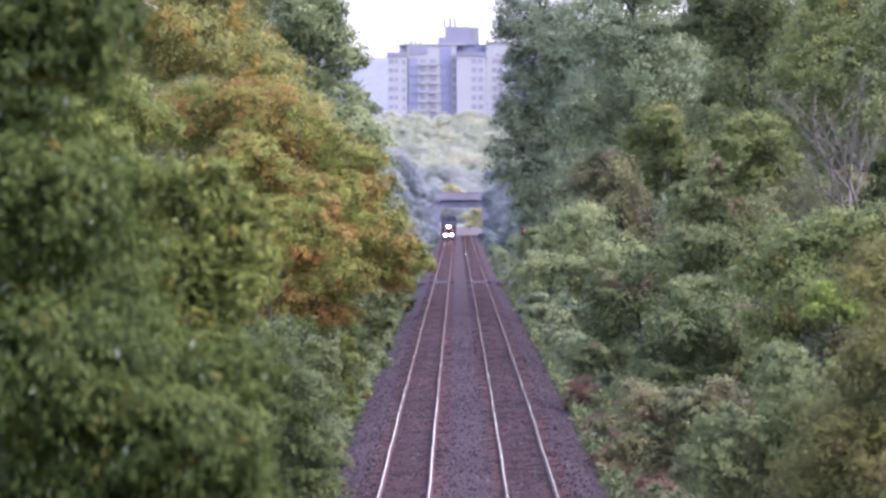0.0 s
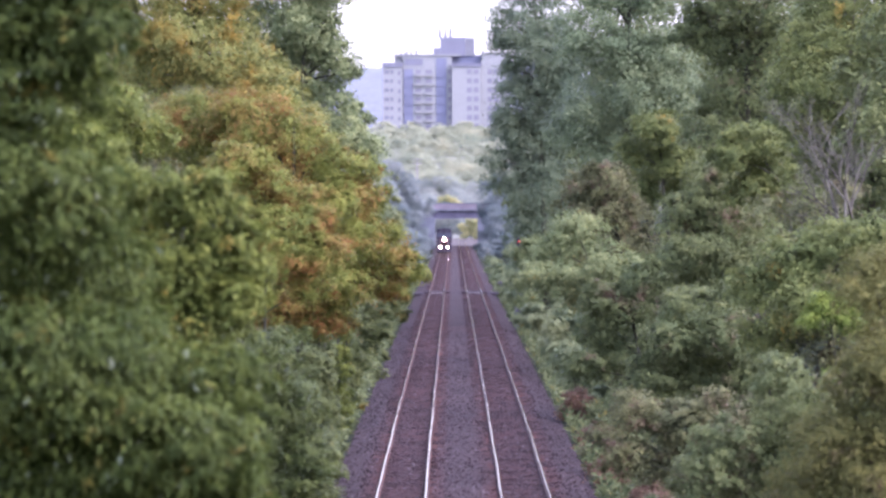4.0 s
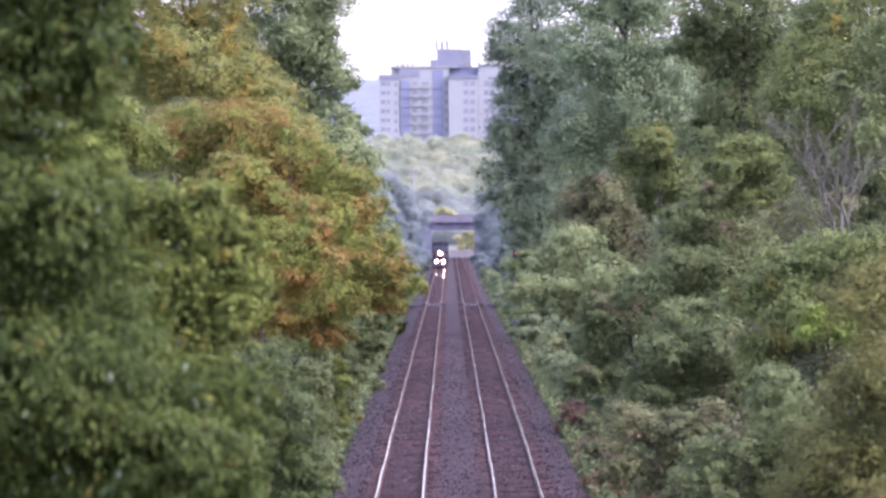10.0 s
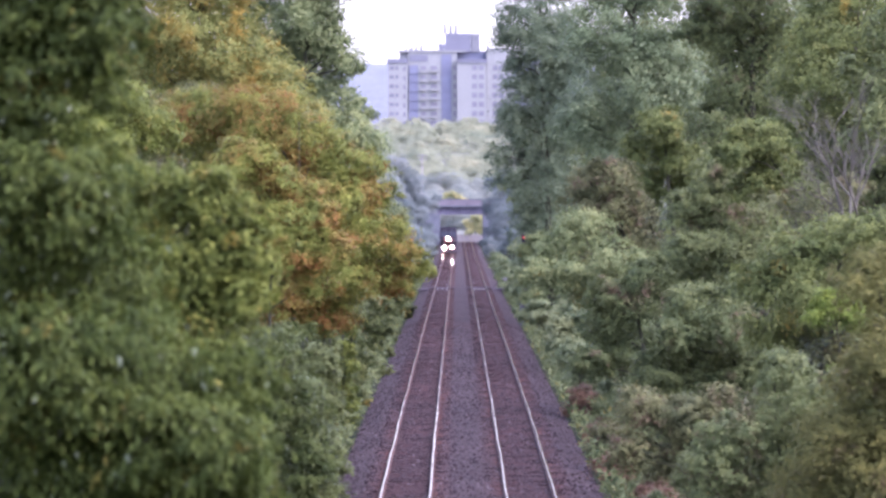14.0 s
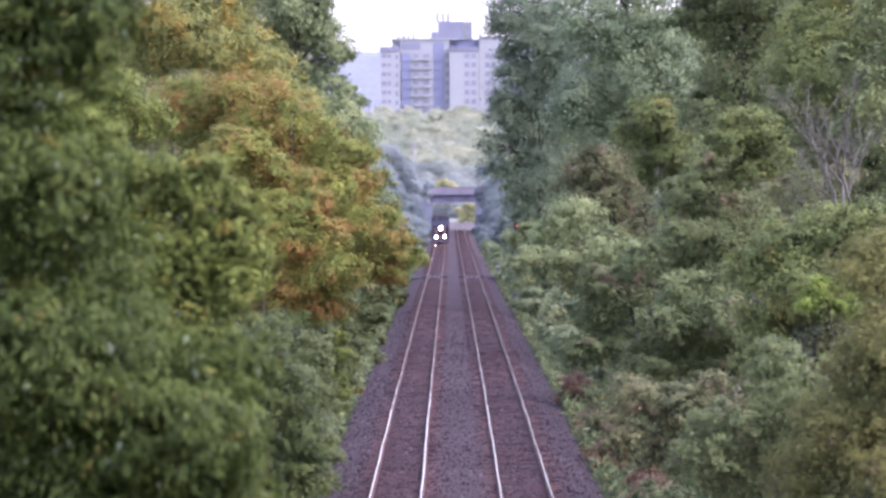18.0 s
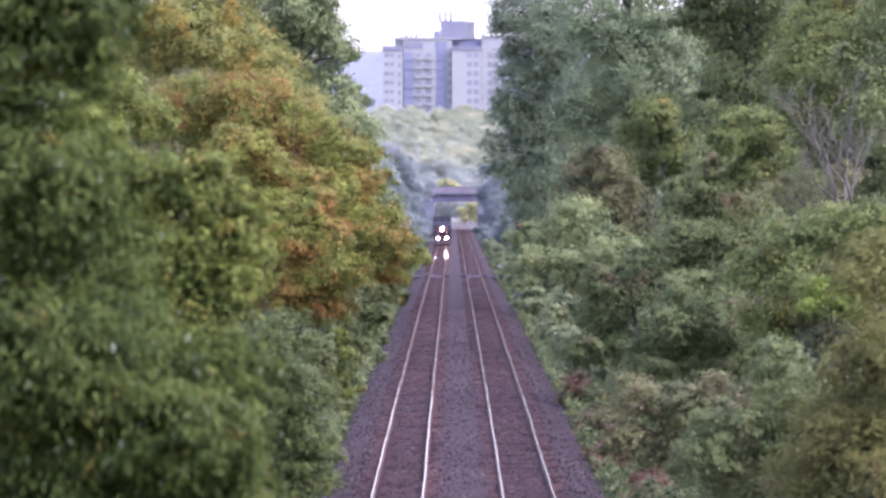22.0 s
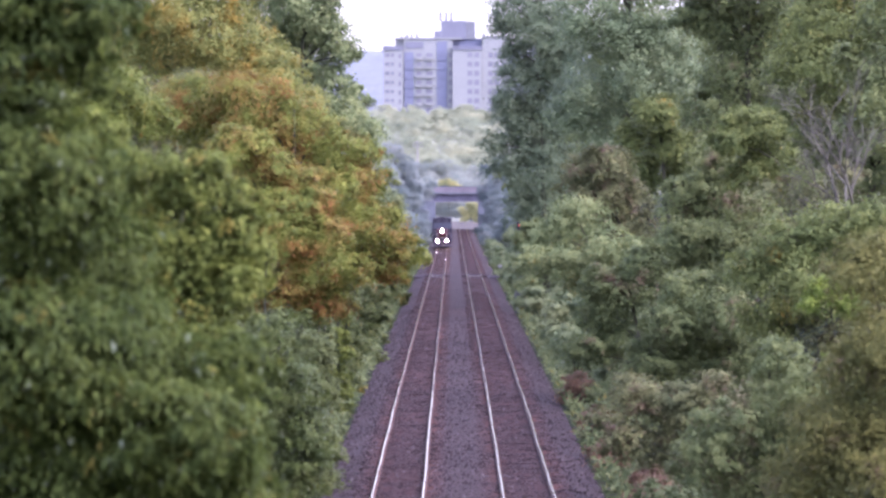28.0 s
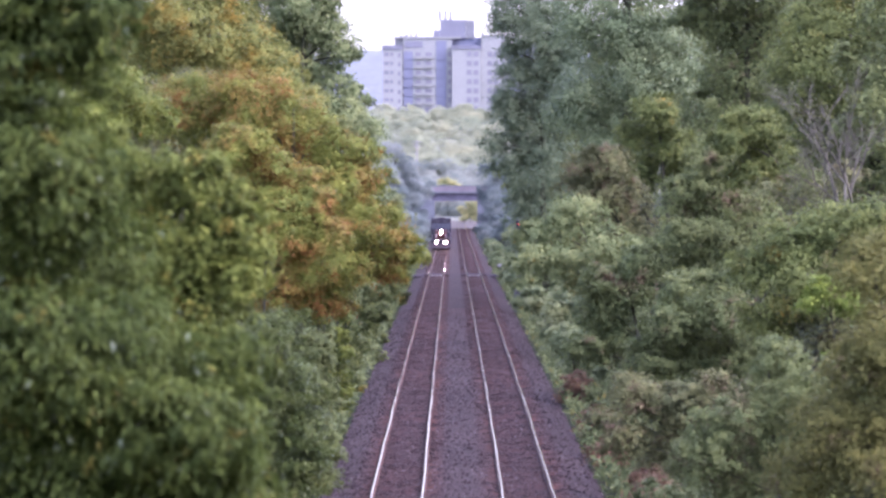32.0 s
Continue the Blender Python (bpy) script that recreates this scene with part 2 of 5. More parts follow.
RUST = ((0.150, 0.062, 0.021), (0.195, 0.100, 0.026), (0.208, 0.152, 0.035))
YELLOW = ((0.195, 0.15, 0.030), (0.245, 0.185, 0.036), (0.27, 0.165, 0.035))
BROWN = ((0.105, 0.066, 0.046), (0.135, 0.092, 0.058), (0.155, 0.125, 0.070))
LEAF = {
    "walnut": leaf_material("walnut_leaf", (0.021, 0.036, 0.009), (0.086, 0.112, 0.025), YELLOW, 0.0, 1.1, under=True),
    "olive": leaf_material("olive_leaf", (0.054, 0.074, 0.016), (0.138, 0.160, 0.036), YELLOW, 0.06, 1.2),
    "sumac": leaf_material("sumac_leaf", (0.084, 0.108, 0.025), (0.176, 0.190, 0.043), RUST, 0.62, 0.62, soft=0.16),
    "gold": leaf_material("gold_leaf", (0.112, 0.132, 0.042), (0.216, 0.222, 0.068), YELLOW, 0.46, 0.6),
    "maple": leaf_material("maple_leaf", (0.061, 0.082, 0.036), (0.148, 0.173, 0.069), BROWN, 0.16, 0.45),
    "bright": leaf_material("bright_leaf", (0.065, 0.087, 0.030), (0.160, 0.186, 0.062), YELLOW, 0.03, 0.5),
    "tall": leaf_material("tall_leaf", (0.106, 0.140, 0.066), (0.204, 0.238, 0.114), None, 0, 0.4),
    "lime": leaf_material("lime_leaf", (0.085, 0.125, 0.027), (0.180, 0.235, 0.050), None, 0, 0.8),
    "poplar": leaf_material("poplar_leaf", (0.077, 0.107, 0.068), (0.168, 0.208, 0.130), None, 0, 0.3, 0.4),
    "silver": leaf_material("silver_leaf", (0.072, 0.104, 0.055), (0.180, 0.220, 0.120), None, 0, 0.3, 0.4),
    "willow": leaf_material("willow_leaf", (0.040, 0.058, 0.017), (0.106, 0.128, 0.042), None, 0, 0.9, 0.4, under=True),
    "hedge": leaf_material("hedge_leaf", (0.043, 0.058, 0.022), (0.102, 0.120, 0.044), YELLOW, 0.06, 0.6),
    "brush": leaf_material("brush_leaf", (0.068, 0.078, 0.038), (0.154, 0.160, 0.074), BROWN, 0.30, 0.7),
    "dry": leaf_material("dry_leaf", (0.078, 0.083, 0.029), (0.160, 0.158, 0.050), BROWN, 0.16, 0.9),
    "dock": leaf_material("dock_leaf", (0.110, 0.066, 0.046), (0.170, 0.108, 0.074), BROWN, 0.3, 1.0),
    "weed": leaf_material("weed_leaf", (0.070, 0.092, 0.044), (0.148, 0.172, 0.078), YELLOW, 0.08, 0.4),
    # next four: haze mixed into the leaf colours, paler and bluer with distance
    "haze_green": leaf_material("lineside_haze_leaf", (0.116, 0.146, 0.078), (0.176, 0.206, 0.108), None, 0, 0.2),
    "haze_dark": leaf_material("far_haze_dark_leaf", (0.098, 0.120, 0.132), (0.128, 0.152, 0.158), None, 0, 0.06),
    "far": leaf_material("far_haze_leaf", (0.122, 0.146, 0.156), (0.152, 0.178, 0.180), None, 0, 0.06),
    "low_hill": leaf_material("low_hill_haze_leaf", (0.160, 0.182, 0.182), (0.190, 0.212, 0.190), None, 0, 0.05),
    "hazel": leaf_material("hazel_leaf", (0.26, 0.26, 0.13), (0.34, 0.33, 0.17), None, 0, 0.3),
    "pale": leaf_material("pale_leaf", (0.100, 0.130, 0.060), (0.190, 0.222, 0.100), YELLOW, 0.03, 0.5),
    # upper hill woods: haze painted in as a paler leaf colour
    "distant": leaf_material("distant_haze_leaf", (0.190, 0.212, 0.165), (0.238, 0.252, 0.165), None, 0, 0.03),
}
BARK = plain("bark", (0.040, 0.040, 0.024), 0.9, 0, 0.4, 2.0, 0.6)
PALE_BARK = plain("pale_bark", (0.108, 0.104, 0.076), 0.9, 0, 0.35, 2.0, 0.5)
DEAD_BARK = plain("dead_bark", (0.078, 0.073, 0.055), 0.9, 0, 0.35, 2.0, 0.5)
GROUND = ground_material()
BALLAST = ballast_material()
TIE = plain("creosoted_wood", (0.0240, 0.0112, 0.0102), 0.85, 0, 0.4, 1.2, 0.5)
STONE = stone_material()
RAIL_SIDE = plain("rusty_steel", (0.075, 0.036, 0.025), 0.75, 0.2, 0.4, 2.0, 0.2)
RAIL_TOP = plain("polished_steel", (0.36, 0.315, 0.285), 0.05, 1.0, 0.12, 0.6, 0.0)
# bridge colours: lightened towards lilac-grey to carry the haze in front of it
CONCRETE = plain("concrete", (0.112, 0.120, 0.138), 0.85, 0, 0.25, 0.4, 0.3)
PARAPET = plain("pinkish_concrete", (0.150, 0.132, 0.146), 0.85, 0, 0.25, 0.4, 0.3)
GIRDER = plain("bridge_steel", (0.125, 0.115, 0.15), 0.6, 0.1, 0.35, 0.8, 0.2)


# ---- building helpers ----
def part(name, bm, mat, parent=None, label="", smooth=False):
    """Links a bmesh as one mesh object under a thing or a part."""
    me = bpy.data.meshes.new(name)
    bm.normal_update()
    bm.to_mesh(me)
    bm.free()
    if smooth:
        me.polygons.foreach_set("use_smooth", [True] * len(me.polygons))
    me.materials.append(mat)
    ob = new(name, me)
    ob.parent = parent
    return tagged(ob, label) if label else ob


def empty(name, x, y, z, label, category, group="", kind=""):
    ob = new(name)
    ob.location = (x, y, z)
    return tagged(ob, label, category, group, kind)


def box(bm, x0, x1, y0, y1, z0, z1, bevel=0.0):
    made = bmesh.ops.create_cube(bm, size=1.0, matrix=Matrix.LocRotScale(
        ((x0 + x1) / 2, (y0 + y1) / 2, (z0 + z1) / 2), None, (x1 - x0, y1 - y0, z1 - z0)))
    if bevel:
        edges = list({e for v in made["verts"] for e in v.link_edges})
        bmesh.ops.bevel(bm, geom=edges, offset=bevel, segments=2, affect="EDGES", profile=0.6)
    return bm


def boxed(*args):
    return box(bmesh.new(), *args)


def disc(bm, x, y, z, r, depth, axis="y", segments=20, r2=None):
    turn = {"x": (0, 90, 0), "y": (90, 0, 0), "z": (0, 0, 0)}[axis]
    bmesh.ops.create_cone(bm, cap_ends=True, segments=segments, radius1=r, radius2=r if r2 is None else r2, depth=depth,
                          matrix=pose(x, y, z, *turn))
    return bm


def tube(bm, pts, r0, r1, sides=7):
    """A tapered limb along a line of points."""
    pts = [Vector(p) for p in pts]
    rings = []
    for i, p in enumerate(pts):
        way = (pts[min(i + 1, len(pts) - 1)] - pts[max(i - 1, 0)]).normalized()
        a = way.orthogonal().normalized()
        b = way.cross(a)
        r = r0 + (r1 - r0) * i / (len(pts) - 1)
        rings.append([bm.verts.new(p + r * (math.cos(k * math.tau / sides) * a + math.sin(k * math.tau / sides) * b)) for k in range(sides)])
    for lo, hi in zip(rings, rings[1:]):
        # keep the seam straight where the frame of the ring turns
        shift = min(range(sides), key=lambda s: (hi[s].co - lo[0].co).length)
        for k in range(sides):
            bm.faces.new((lo[k], lo[(k + 1) % sides], hi[(k + 1 + shift) % sides], hi[(k + shift) % sides]))
    bm.faces.new(rings[0][::-1])
    bm.faces.new(rings[-1])
    return bm


def triangles(name, co, tris, mat, parent=None, smooth=False):
    me = bpy.data.meshes.new(name)
    me.vertices.add(len(co))
    me.vertices.foreach_set("co", co.astype(np.float32).ravel())
    me.loops.add(tris.size)
    me.loops.foreach_set("vertex_index", tris.astype(np.int32).ravel())
    me.polygons.add(len(tris))
    me.polygons.foreach_set("loop_start", np.arange(0, tris.size, 3, dtype=np.int32))
    if smooth:
        me.polygons.foreach_set("use_smooth", np.ones(len(tris), dtype=bool))
    me.update(calc_edges=True)
    me.materials.append(mat)
    ob = new(name, me)
    ob.parent = parent
    return ob


def unit(v):
    return v / np.maximum(np.linalg.norm(v, axis=1, keepdims=True), 1e-9)


def leaves(points, normals, size, rng, droop=0.5, width=0.3, along=None, small=False):
    """Leaves at points that face along normals: folded, two faces each, or small three-cornered ones."""
    n = len(points)
    normals = unit(normals)
    axis = rng.normal(size=(n, 3)) + normals * 0.3
    if along is not None:
        axis = axis * 0.55 + along
    axis[:, 2] -= droop
    axis = unit(axis - normals * (axis * normals).sum(1, keepdims=True))
    side = np.cross(normals, axis)
    long = size * rng.uniform(0.6, 1.35, (n, 1))
    fold = long * 0.10
    tip = points + axis * long - normals * fold
    mid = points + axis * long * 0.45
    if small:
        near = points + axis * long * 0.2
        co = np.stack([near - side * long * width, near + side * long * width, tip], 1).reshape(-1, 3)
        return co, np.arange(3 * n).reshape(-1, 3)
    co = np.stack([points, mid + side * long * width + normals * fold, tip, mid - side * long * width + normals * fold], 1).reshape(-1, 3)
    k = np.arange(n)[:, None] * 4
    tris = np.stack([k + [0, 1, 2], k + [0, 2, 3]], 1).reshape(-1, 3)
    return co, tris


def crown_points(lobes, count, rng, per=34, clump=0.3, squash=0.8, inner=0.5, even=0.0):
    """Points along the twigs of sprays over the shells of overlapping lobes (x, y, z, r), the way each faces and its twig's way."""
    lobes = np.asarray(lobes, float)
    share = lobes[:, 3] ** 2
    m = int(max(8, count // per))
    which = rng.choice(len(lobes), m, p=share / share.sum())
    way = unit(rng.normal(size=(m, 3)))
    way[:, 2] = np.where(way[:, 2] < -0.5, -way[:, 2], way[:, 2])
    out = inner + (0.96 - inner) * rng.power(2.5, (m, 1))
    r = lobes[which, 3:4]
    centre = lobes[which, :3] + way * r * out * np.array([1, 1, squash])
    cr = np.minimum(r[:, 0] * clump, 1.25) * rng.uniform(0.6, 1.3, m)
    k = 5
    twig = unit(way[:, None] * 0.8 + rng.normal(size=(m, k, 3)) * 0.75 + np.array([0, 0, 0.22]))
    pick, branch = rng.integers(0, m, count), rng.integers(0, k, count)
    t = twig[pick, branch] * np.array([1, 1, 0.6])
    s = rng.uniform(0, 1, (count, 1)) ** 0.75
    reach = cr[pick, None]
    sag = np.zeros((count, 3))
    sag[:, 2:] = -0.35 * reach * s * s
    pts = centre[pick] + t * reach * (1.45 * s - 0.25) + sag + rng.normal(size=(count, 3)) * reach * 0.17
    puff = unit(pts - centre[pick] + way[pick] * reach * 0.6)
    faces = way[pick] * 0.35 + puff * 0.45 + np.array([0, 0, 0.4]) + rng.normal(size=(count, 3)) * 0.32
    # leaves on the inner twigs close the crown
    deep = int(count * 0.36)
    lobe = rng.choice(len(lobes), deep, p=share / share.sum())
    inward = unit(rng.normal(size=(deep, 3)))
    pts[:deep] = lobes[lobe, :3] + inward * lobes[lobe, 3:4] * rng.uniform(0.3, 0.9, (deep, 1)) * np.array([1, 1, squash])
    faces[:deep] = inward * 0.5 + np.array([0, -0.1, 0.5]) + rng.normal(size=(deep, 3)) * 0.3
    faces = faces * (1 - even) + np.array([0, -0.45, 0.75]) * even
    return pts, faces, t


SEED = 100


def crown(name, lobes, count, leaf, mat, parent, droop=0.5, clump=0.3, width=0.3, squash=0.8, per=34, even=0.0):
    global SEED
    SEED += 1
    rng = np.random.default_rng(SEED)
    # beyond the nearest trees the leaves are smaller and more
    small = lobes[0][1] > 120
    count, leaf = (int(count * 1.7), leaf * 0.87) if small else (int(count * 1.2), leaf * 0.85)
    pts, faces, twigs = crown_points(lobes, count, rng, per * (1.5 if even else 4 if small else 2), clump * 1.2, squash, 0.42 if small else 0.3, even)
    co, tris = leaves(pts, faces, leaf, rng, droop, width, twigs, small)
    base = np.array(parent.location) if parent else np.zeros(3)
    return triangles(name, co - base, tris, mat, parent)


def trunk_and_limbs(parent, foot, lobes, r, mat=None, reach=0.75):
    """A bent trunk from the foot to the crown's middle, and a limb into each lobe."""
    rng = random.Random(SEED)
    base = Vector(parent.location)
    bm = bmesh.new()
    top = max(lobes, key=lambda l: l[2])
    cx, cy = sum(l[0] for l in lobes) / len(lobes), sum(l[1] for l in lobes) / len(lobes)
    f, t = Vector(foot), Vector((0.4 * top[0] + 0.6 * cx, 0.4 * top[1] + 0.6 * cy, top[2]))
    line = [f.lerp(t, k / 6) + Vector((rng.uniform(-1, 1), rng.uniform(-1, 1), 0)) * (0.25 * r * 6 if 0 < k < 6 else 0) * 0.3 for k in range(7)]
    tube(bm, [p - base for p in line], r, r * 0.25, 9)
    for x, y, z, lr in lobes:
        c = Vector((x, y, z))
        k = min(5.0, max(1.0, 6 * (c.z - lr * 0.8 - f.z) / max(t.z - f.z, 0.1)))
        s = line[int(k)].lerp(line[int(k) + 1], k - int(k))
        e = s.lerp(c, reach)
        mid = s.lerp(e, 0.5) + Vector((rng.uniform(-0.2, 0.2), 0, 0.12)) * lr
        tube(bm, [s - base, mid - base, e - base], r * 0.42, r * 0.1, 6)
        for _ in range(3):
            w = Vector((rng.uniform(-1, 1), rng.uniform(-1, 1), rng.uniform(0.0, 1))) * lr * 0.7
            tube(bm, [e - base, e + w * 0.5 + Vector((0, 0, 0.1 * lr)) - base, e + w - base], r * 0.1, r * 0.03, 5)
    return part("trunk", bm, mat or BARK, parent, smooth=True)


def level(y):
    """Height of the rail heads along the line."""
    return float(np.interp(y, (-400, 150, 200, 237, 290, 404, 535, 570, 618, 700, 825, 930, 1020, 1100, 4000),
                           (0, 0, 0.12, 0.17, 0.10, -0.04, -0.36, -0.40, -0.60, -0.66, -0.87, -1.06, -1.18, -1.12, -1.12)))


def ground_height(x, y):
    """The cutting, the plain beside it and the wooded hill behind."""
    p = level(y)
    a = abs(x)
    bank = np.interp(a, (0, 4.6, 5.3, 6.2, 18, 24, 3000), (-0.55, -0.55, -0.95, -0.8, 6.6, 7.4, 7.4))
    rise = np.interp(y, (1480, 1560, 1735, 2300, 3300, 5000), (0, 5, 29, 31, 28, 20))
    if y > 1480:
        k = min(1, (y - 1480) / 60)
        bank = bank * (1 - k) + 1.0 * k
    return p + float(bank) + float(rise)


def tree(kind, label, foot_xy, lobes, count, leaf, species, r=0.18, category="tree", group="trees of the cutting",
         droop=0.5, clump=0.3, width=0.3, mat=None, depth=0.6, squash=0.8, per=34, at=None, even=0.0):
    """lobes: (x, z, r) across the cutting; they stagger along it by depth times their size."""
    global SEED
    SEED += 1
    rng = random.Random(SEED)
    x, y = foot_xy
    z = ground_height(x, y)
    thing = empty(kind, x, y, z - 0.05, label, category, group)
    full = [(lx, (at or y) + rng.uniform(-1, 1) * lr * depth, lz, lr) for lx, lz, lr in lobes]
    trunk_and_limbs(thing, (x, y, z - 0.05), full, r, mat)
    crown("crown", full, count, leaf, LEAF[species], thing, droop, clump, width, squash, per, even or (0.55 if y > 600 else 0.0))
    return thing


def shrub(label, x, y, r, h, count, leaf, species, category="shrub", group="shrubs on the banks", kind="shrub"):
    """A bush from the ground up: stems and a broken mound of leaves."""
    global SEED
    SEED += 1
    rng = random.Random(SEED)
    z = ground_height(x, y)
    thing = empty(kind, x, y, z - 0.05, label, category, group)
    lobes = []
    for _ in range(5):
        lr = r * rng.uniform(0.45, 0.7)
        lobes.append((x + rng.uniform(-0.6, 0.6) * r, y + rng.uniform(-0.6, 0.6) * r, z + max(lr * 0.5, rng.uniform(0.25, 0.95) * h - lr * 0.6), lr))
    bm = bmesh.new()
    for lx, ly, lz, lr in lobes:
        tube(bm, [(0, 0, 0), ((lx - x) * 0.4, (ly - y) * 0.4, (lz - z) * 0.6), (lx - x, ly - y, lz - z)], 0.05, 0.015, 5)
    part("stem", bm, BARK, thing, smooth=True)
    crown("foliage", lobes, count, leaf, LEAF[species], thing, 0.4, 0.38)
    return thing


# ---- ground and track bed ----
def build_ground():
    xs = sorted({0.0, *(s * v for s in (-1, 1) for v in (2.5, 4.2, 4.6, 5.3, 6.2, 7.5, 9, 11, 13, 15, 18, 21, 24, 30, 45, 70, 110, 180, 300, 450, 700, 1100, 1700, 2600))})
    ys = [-400, -200, -100, 0, 60, 100, *range(130, 420, 8), *range(420, 1480, 30), *range(1480, 1800, 12), *range(1800, 3400, 100), 3800, 4300, 4900]
    rng = random.Random(4)
    co = []
    for y in ys:
        for x in xs:
            bump = rng.uniform(-0.18, 0.18) if 5.3 < abs(x) < 100 else 0
            co.append((x, y, ground_height(x, y) + bump))
    w = len(xs)
    tris = []
    for j in range(len(ys) - 1):
        for i in range(w - 1):
            a = j * w + i
            tris += [(a, a + 1, a + w + 1), (a, a + w + 1, a + w)]
    ob = triangles("ground", np.array(co), np.array(tris), GROUND)
    tagged(ob, "earth and leaf litter of the railway cutting", "ground", kind="structure")


def strip(name, profile, y0, y1, step, mat, rough=0.0, parent=None, sway=0.0, smooth=False):
    """A cross-section (x, z) drawn along the line, following the level of the rails."""
    rng = random.Random(7)
    ys = list(np.arange(y0, y1 + 0.1, step))
    co, tris = [], []
    w = len(profile)
    for y in ys:
        z = level(y)
        shift = 0.0
        if sway:
            z += 0.005 * math.sin(y / 1.9 + sway) + 0.011 * math.sin(y / 4.7 + 1.7 * sway)
            shift = 0.006 * math.sin(y / 4.3 + sway) + 0.008 * math.sin(y / 9.7 + 2.1 * sway) + 0.004 * math.sin(y / 2.3 + 3.3 * sway)
        for x, h in profile:
            co.append((shift + x + rng.uniform(-rough, rough), y, z + h + rng.uniform(-rough, rough) * 0.5))
    for j in range(len(ys) - 1):
        for i in range(w - 1):
            a = j * w + i
            tris += [(a, a + 1, a + w + 1), (a, a + w + 1, a + w)]
    return triangles(name, np.array(co), np.array(tris), mat, parent, smooth)


def build_ballast():
    xs = [-4.55, -4.3, -3.9, -3.5, -3.2, -2.9, -2.3, -1.94, -1.5, -1.0, -0.7, -0.3, 0, 0.3, 0.7, 1.0, 1.5, 1.94, 2.3, 2.9, 3.2, 3.5, 3.9, 4.3, 4.55]
    prof = []
    for x in xs:
        a = abs(x)
        prof.append((x, -0.179 if a < 3.3 else -0.179 - (a - 3.3) * 0.35))
    tagged(strip("ballast", prof, -60, 1243, 1.5, BALLAST, 0.03), "lilac-grey crushed stone ballast with rusty bands along the rails", "ballast", kind="structure")


RAIL_PROFILE = [(-0.070, -0.172), (-0.070, -0.155), (-0.012, -0.135), (-0.012, -0.045), (-0.036, -0.030), (-0.036, -0.004)]


def build_track(xc, label):
    track = empty("railway_track", xc, 0, 0, label, "railway track", "tracks of the line")
    for s in (-0.7535, 0.7535):
        side = RAIL_PROFILE + [(-x, z) for x, z in reversed(RAIL_PROFILE)]
        rail = strip("rail", [(x + s, z) for x, z in side], -60, 1495, 2.0, RAIL_SIDE, 0.0, track, 5 + xc + s)
        half = [(0.0215, -0.0036), (0.020, -0.0026), (0.017, -0.0014), (0.012, -0.0004), (0.006, 0.0006)]
        head = [(s - x, z) for x, z in half] + [(s, 0.001)] + [(s + x, z) for x, z in reversed(half)]
        strip("running_surface", head, -60, 1495, 2.0, RAIL_TOP, 0.0, rail, 5 + xc + s, True)
    # sleepers: single pieces on the near stretch, one joined mesh further on
    one = bpy.data.meshes.new("sleeper")
    bm = boxed(-1.3, 1.3, -0.115, 0.115, -0.2, 0)
    bm.to_mesh(one)
    bm.free()
    one.materials.append(TIE)
    rng = random.Random(int(xc * 10))
    y = 150.0
    for _ in range(200):
        ob = new("sleeper", one)
        ob.parent = track
        ob.location = (rng.uniform(-0.05, 0.05), y, level(y) - 0.172 + rng.uniform(-0.012, 0.004))
        ob.rotation_euler = (0, 0, rng.uniform(-0.012, 0.012))
        y += 0.51
    co, tris = [], []
    cube = [(-1.3, -0.115), (1.3, -0.115), (1.3, 0.115), (-1.3, 0.115)]
    while y < 1300:
        k = len(co)
        dx, dz = rng.uniform(-0.06, 0.06), rng.uniform(-0.012, 0.004)
        for z in (-0.37, -0.172):
            co += [(a + dx, b + y, level(y) + z + dz) for a, b in cube]
        for q in ((4, 5, 6, 7), (0, 1, 5, 4), (1, 2, 6, 5), (3, 0, 4, 7), (2, 3, 7, 6)):
            tris += [(k + q[0], k + q[1], k + q[2]), (k + q[0], k + q[2], k + q[3])]
        y += 0.51
    y = 149.5
    while y > -60:
        k = len(co)
        for z in (-0.37, -0.172):
            co += [(a, b + y, level(y) + z) for a, b in cube]
        for q in ((4, 5, 6, 7), (0, 1, 5, 4), (1, 2, 6, 5), (3, 0, 4, 7), (2, 3, 7, 6)):
            tris += [(k + q[0], k + q[1], k + q[2]), (k + q[0], k + q[2], k + q[3])]
        y -= 0.51
    tagged(triangles("sleeper_run", np.array(co), np.array(tris), TIE, track), kind="stuff")
    return track


def build_loose_stones():
    """Stones that stand proud of the ballast."""
    r = np.random.default_rng(77)
    n = 12000
    xs, ys = r.uniform(-4.4, 4.4, n), 150 * (420 / 150) ** r.uniform(0, 1, n)
    a = np.abs(xs)
    zs = np.array([level(v) for v in ys]) + np.where(a < 3.3, -0.17, -0.17 - (a - 3.3) * 0.35)
    size = r.uniform(0.025, 0.055, (n, 1, 1))
    octa = np.array([(1, 0, 0), (0, 1, 0), (-1, 0, 0), (0, -1, 0), (0, 0, 1), (0, 0, -1)], float)
    co = octa[None] * size * r.uniform(0.6, 1.3, (n, 6, 1)) + np.stack([xs, ys, zs], 1)[:, None]
    k = np.arange(n)[:, None, None] * 6
    tris = (k + np.array([(0, 1, 4), (1, 2, 4), (2, 3, 4), (3, 0, 4), (1, 0, 5), (2, 1, 5), (3, 2, 5), (0, 3, 5)])[None]).reshape(-1, 3)
    tagged(triangles("loose_stones", co.reshape(-1, 3), tris, STONE), "loose grey stones on the ballast", "stones", kind="stuff")


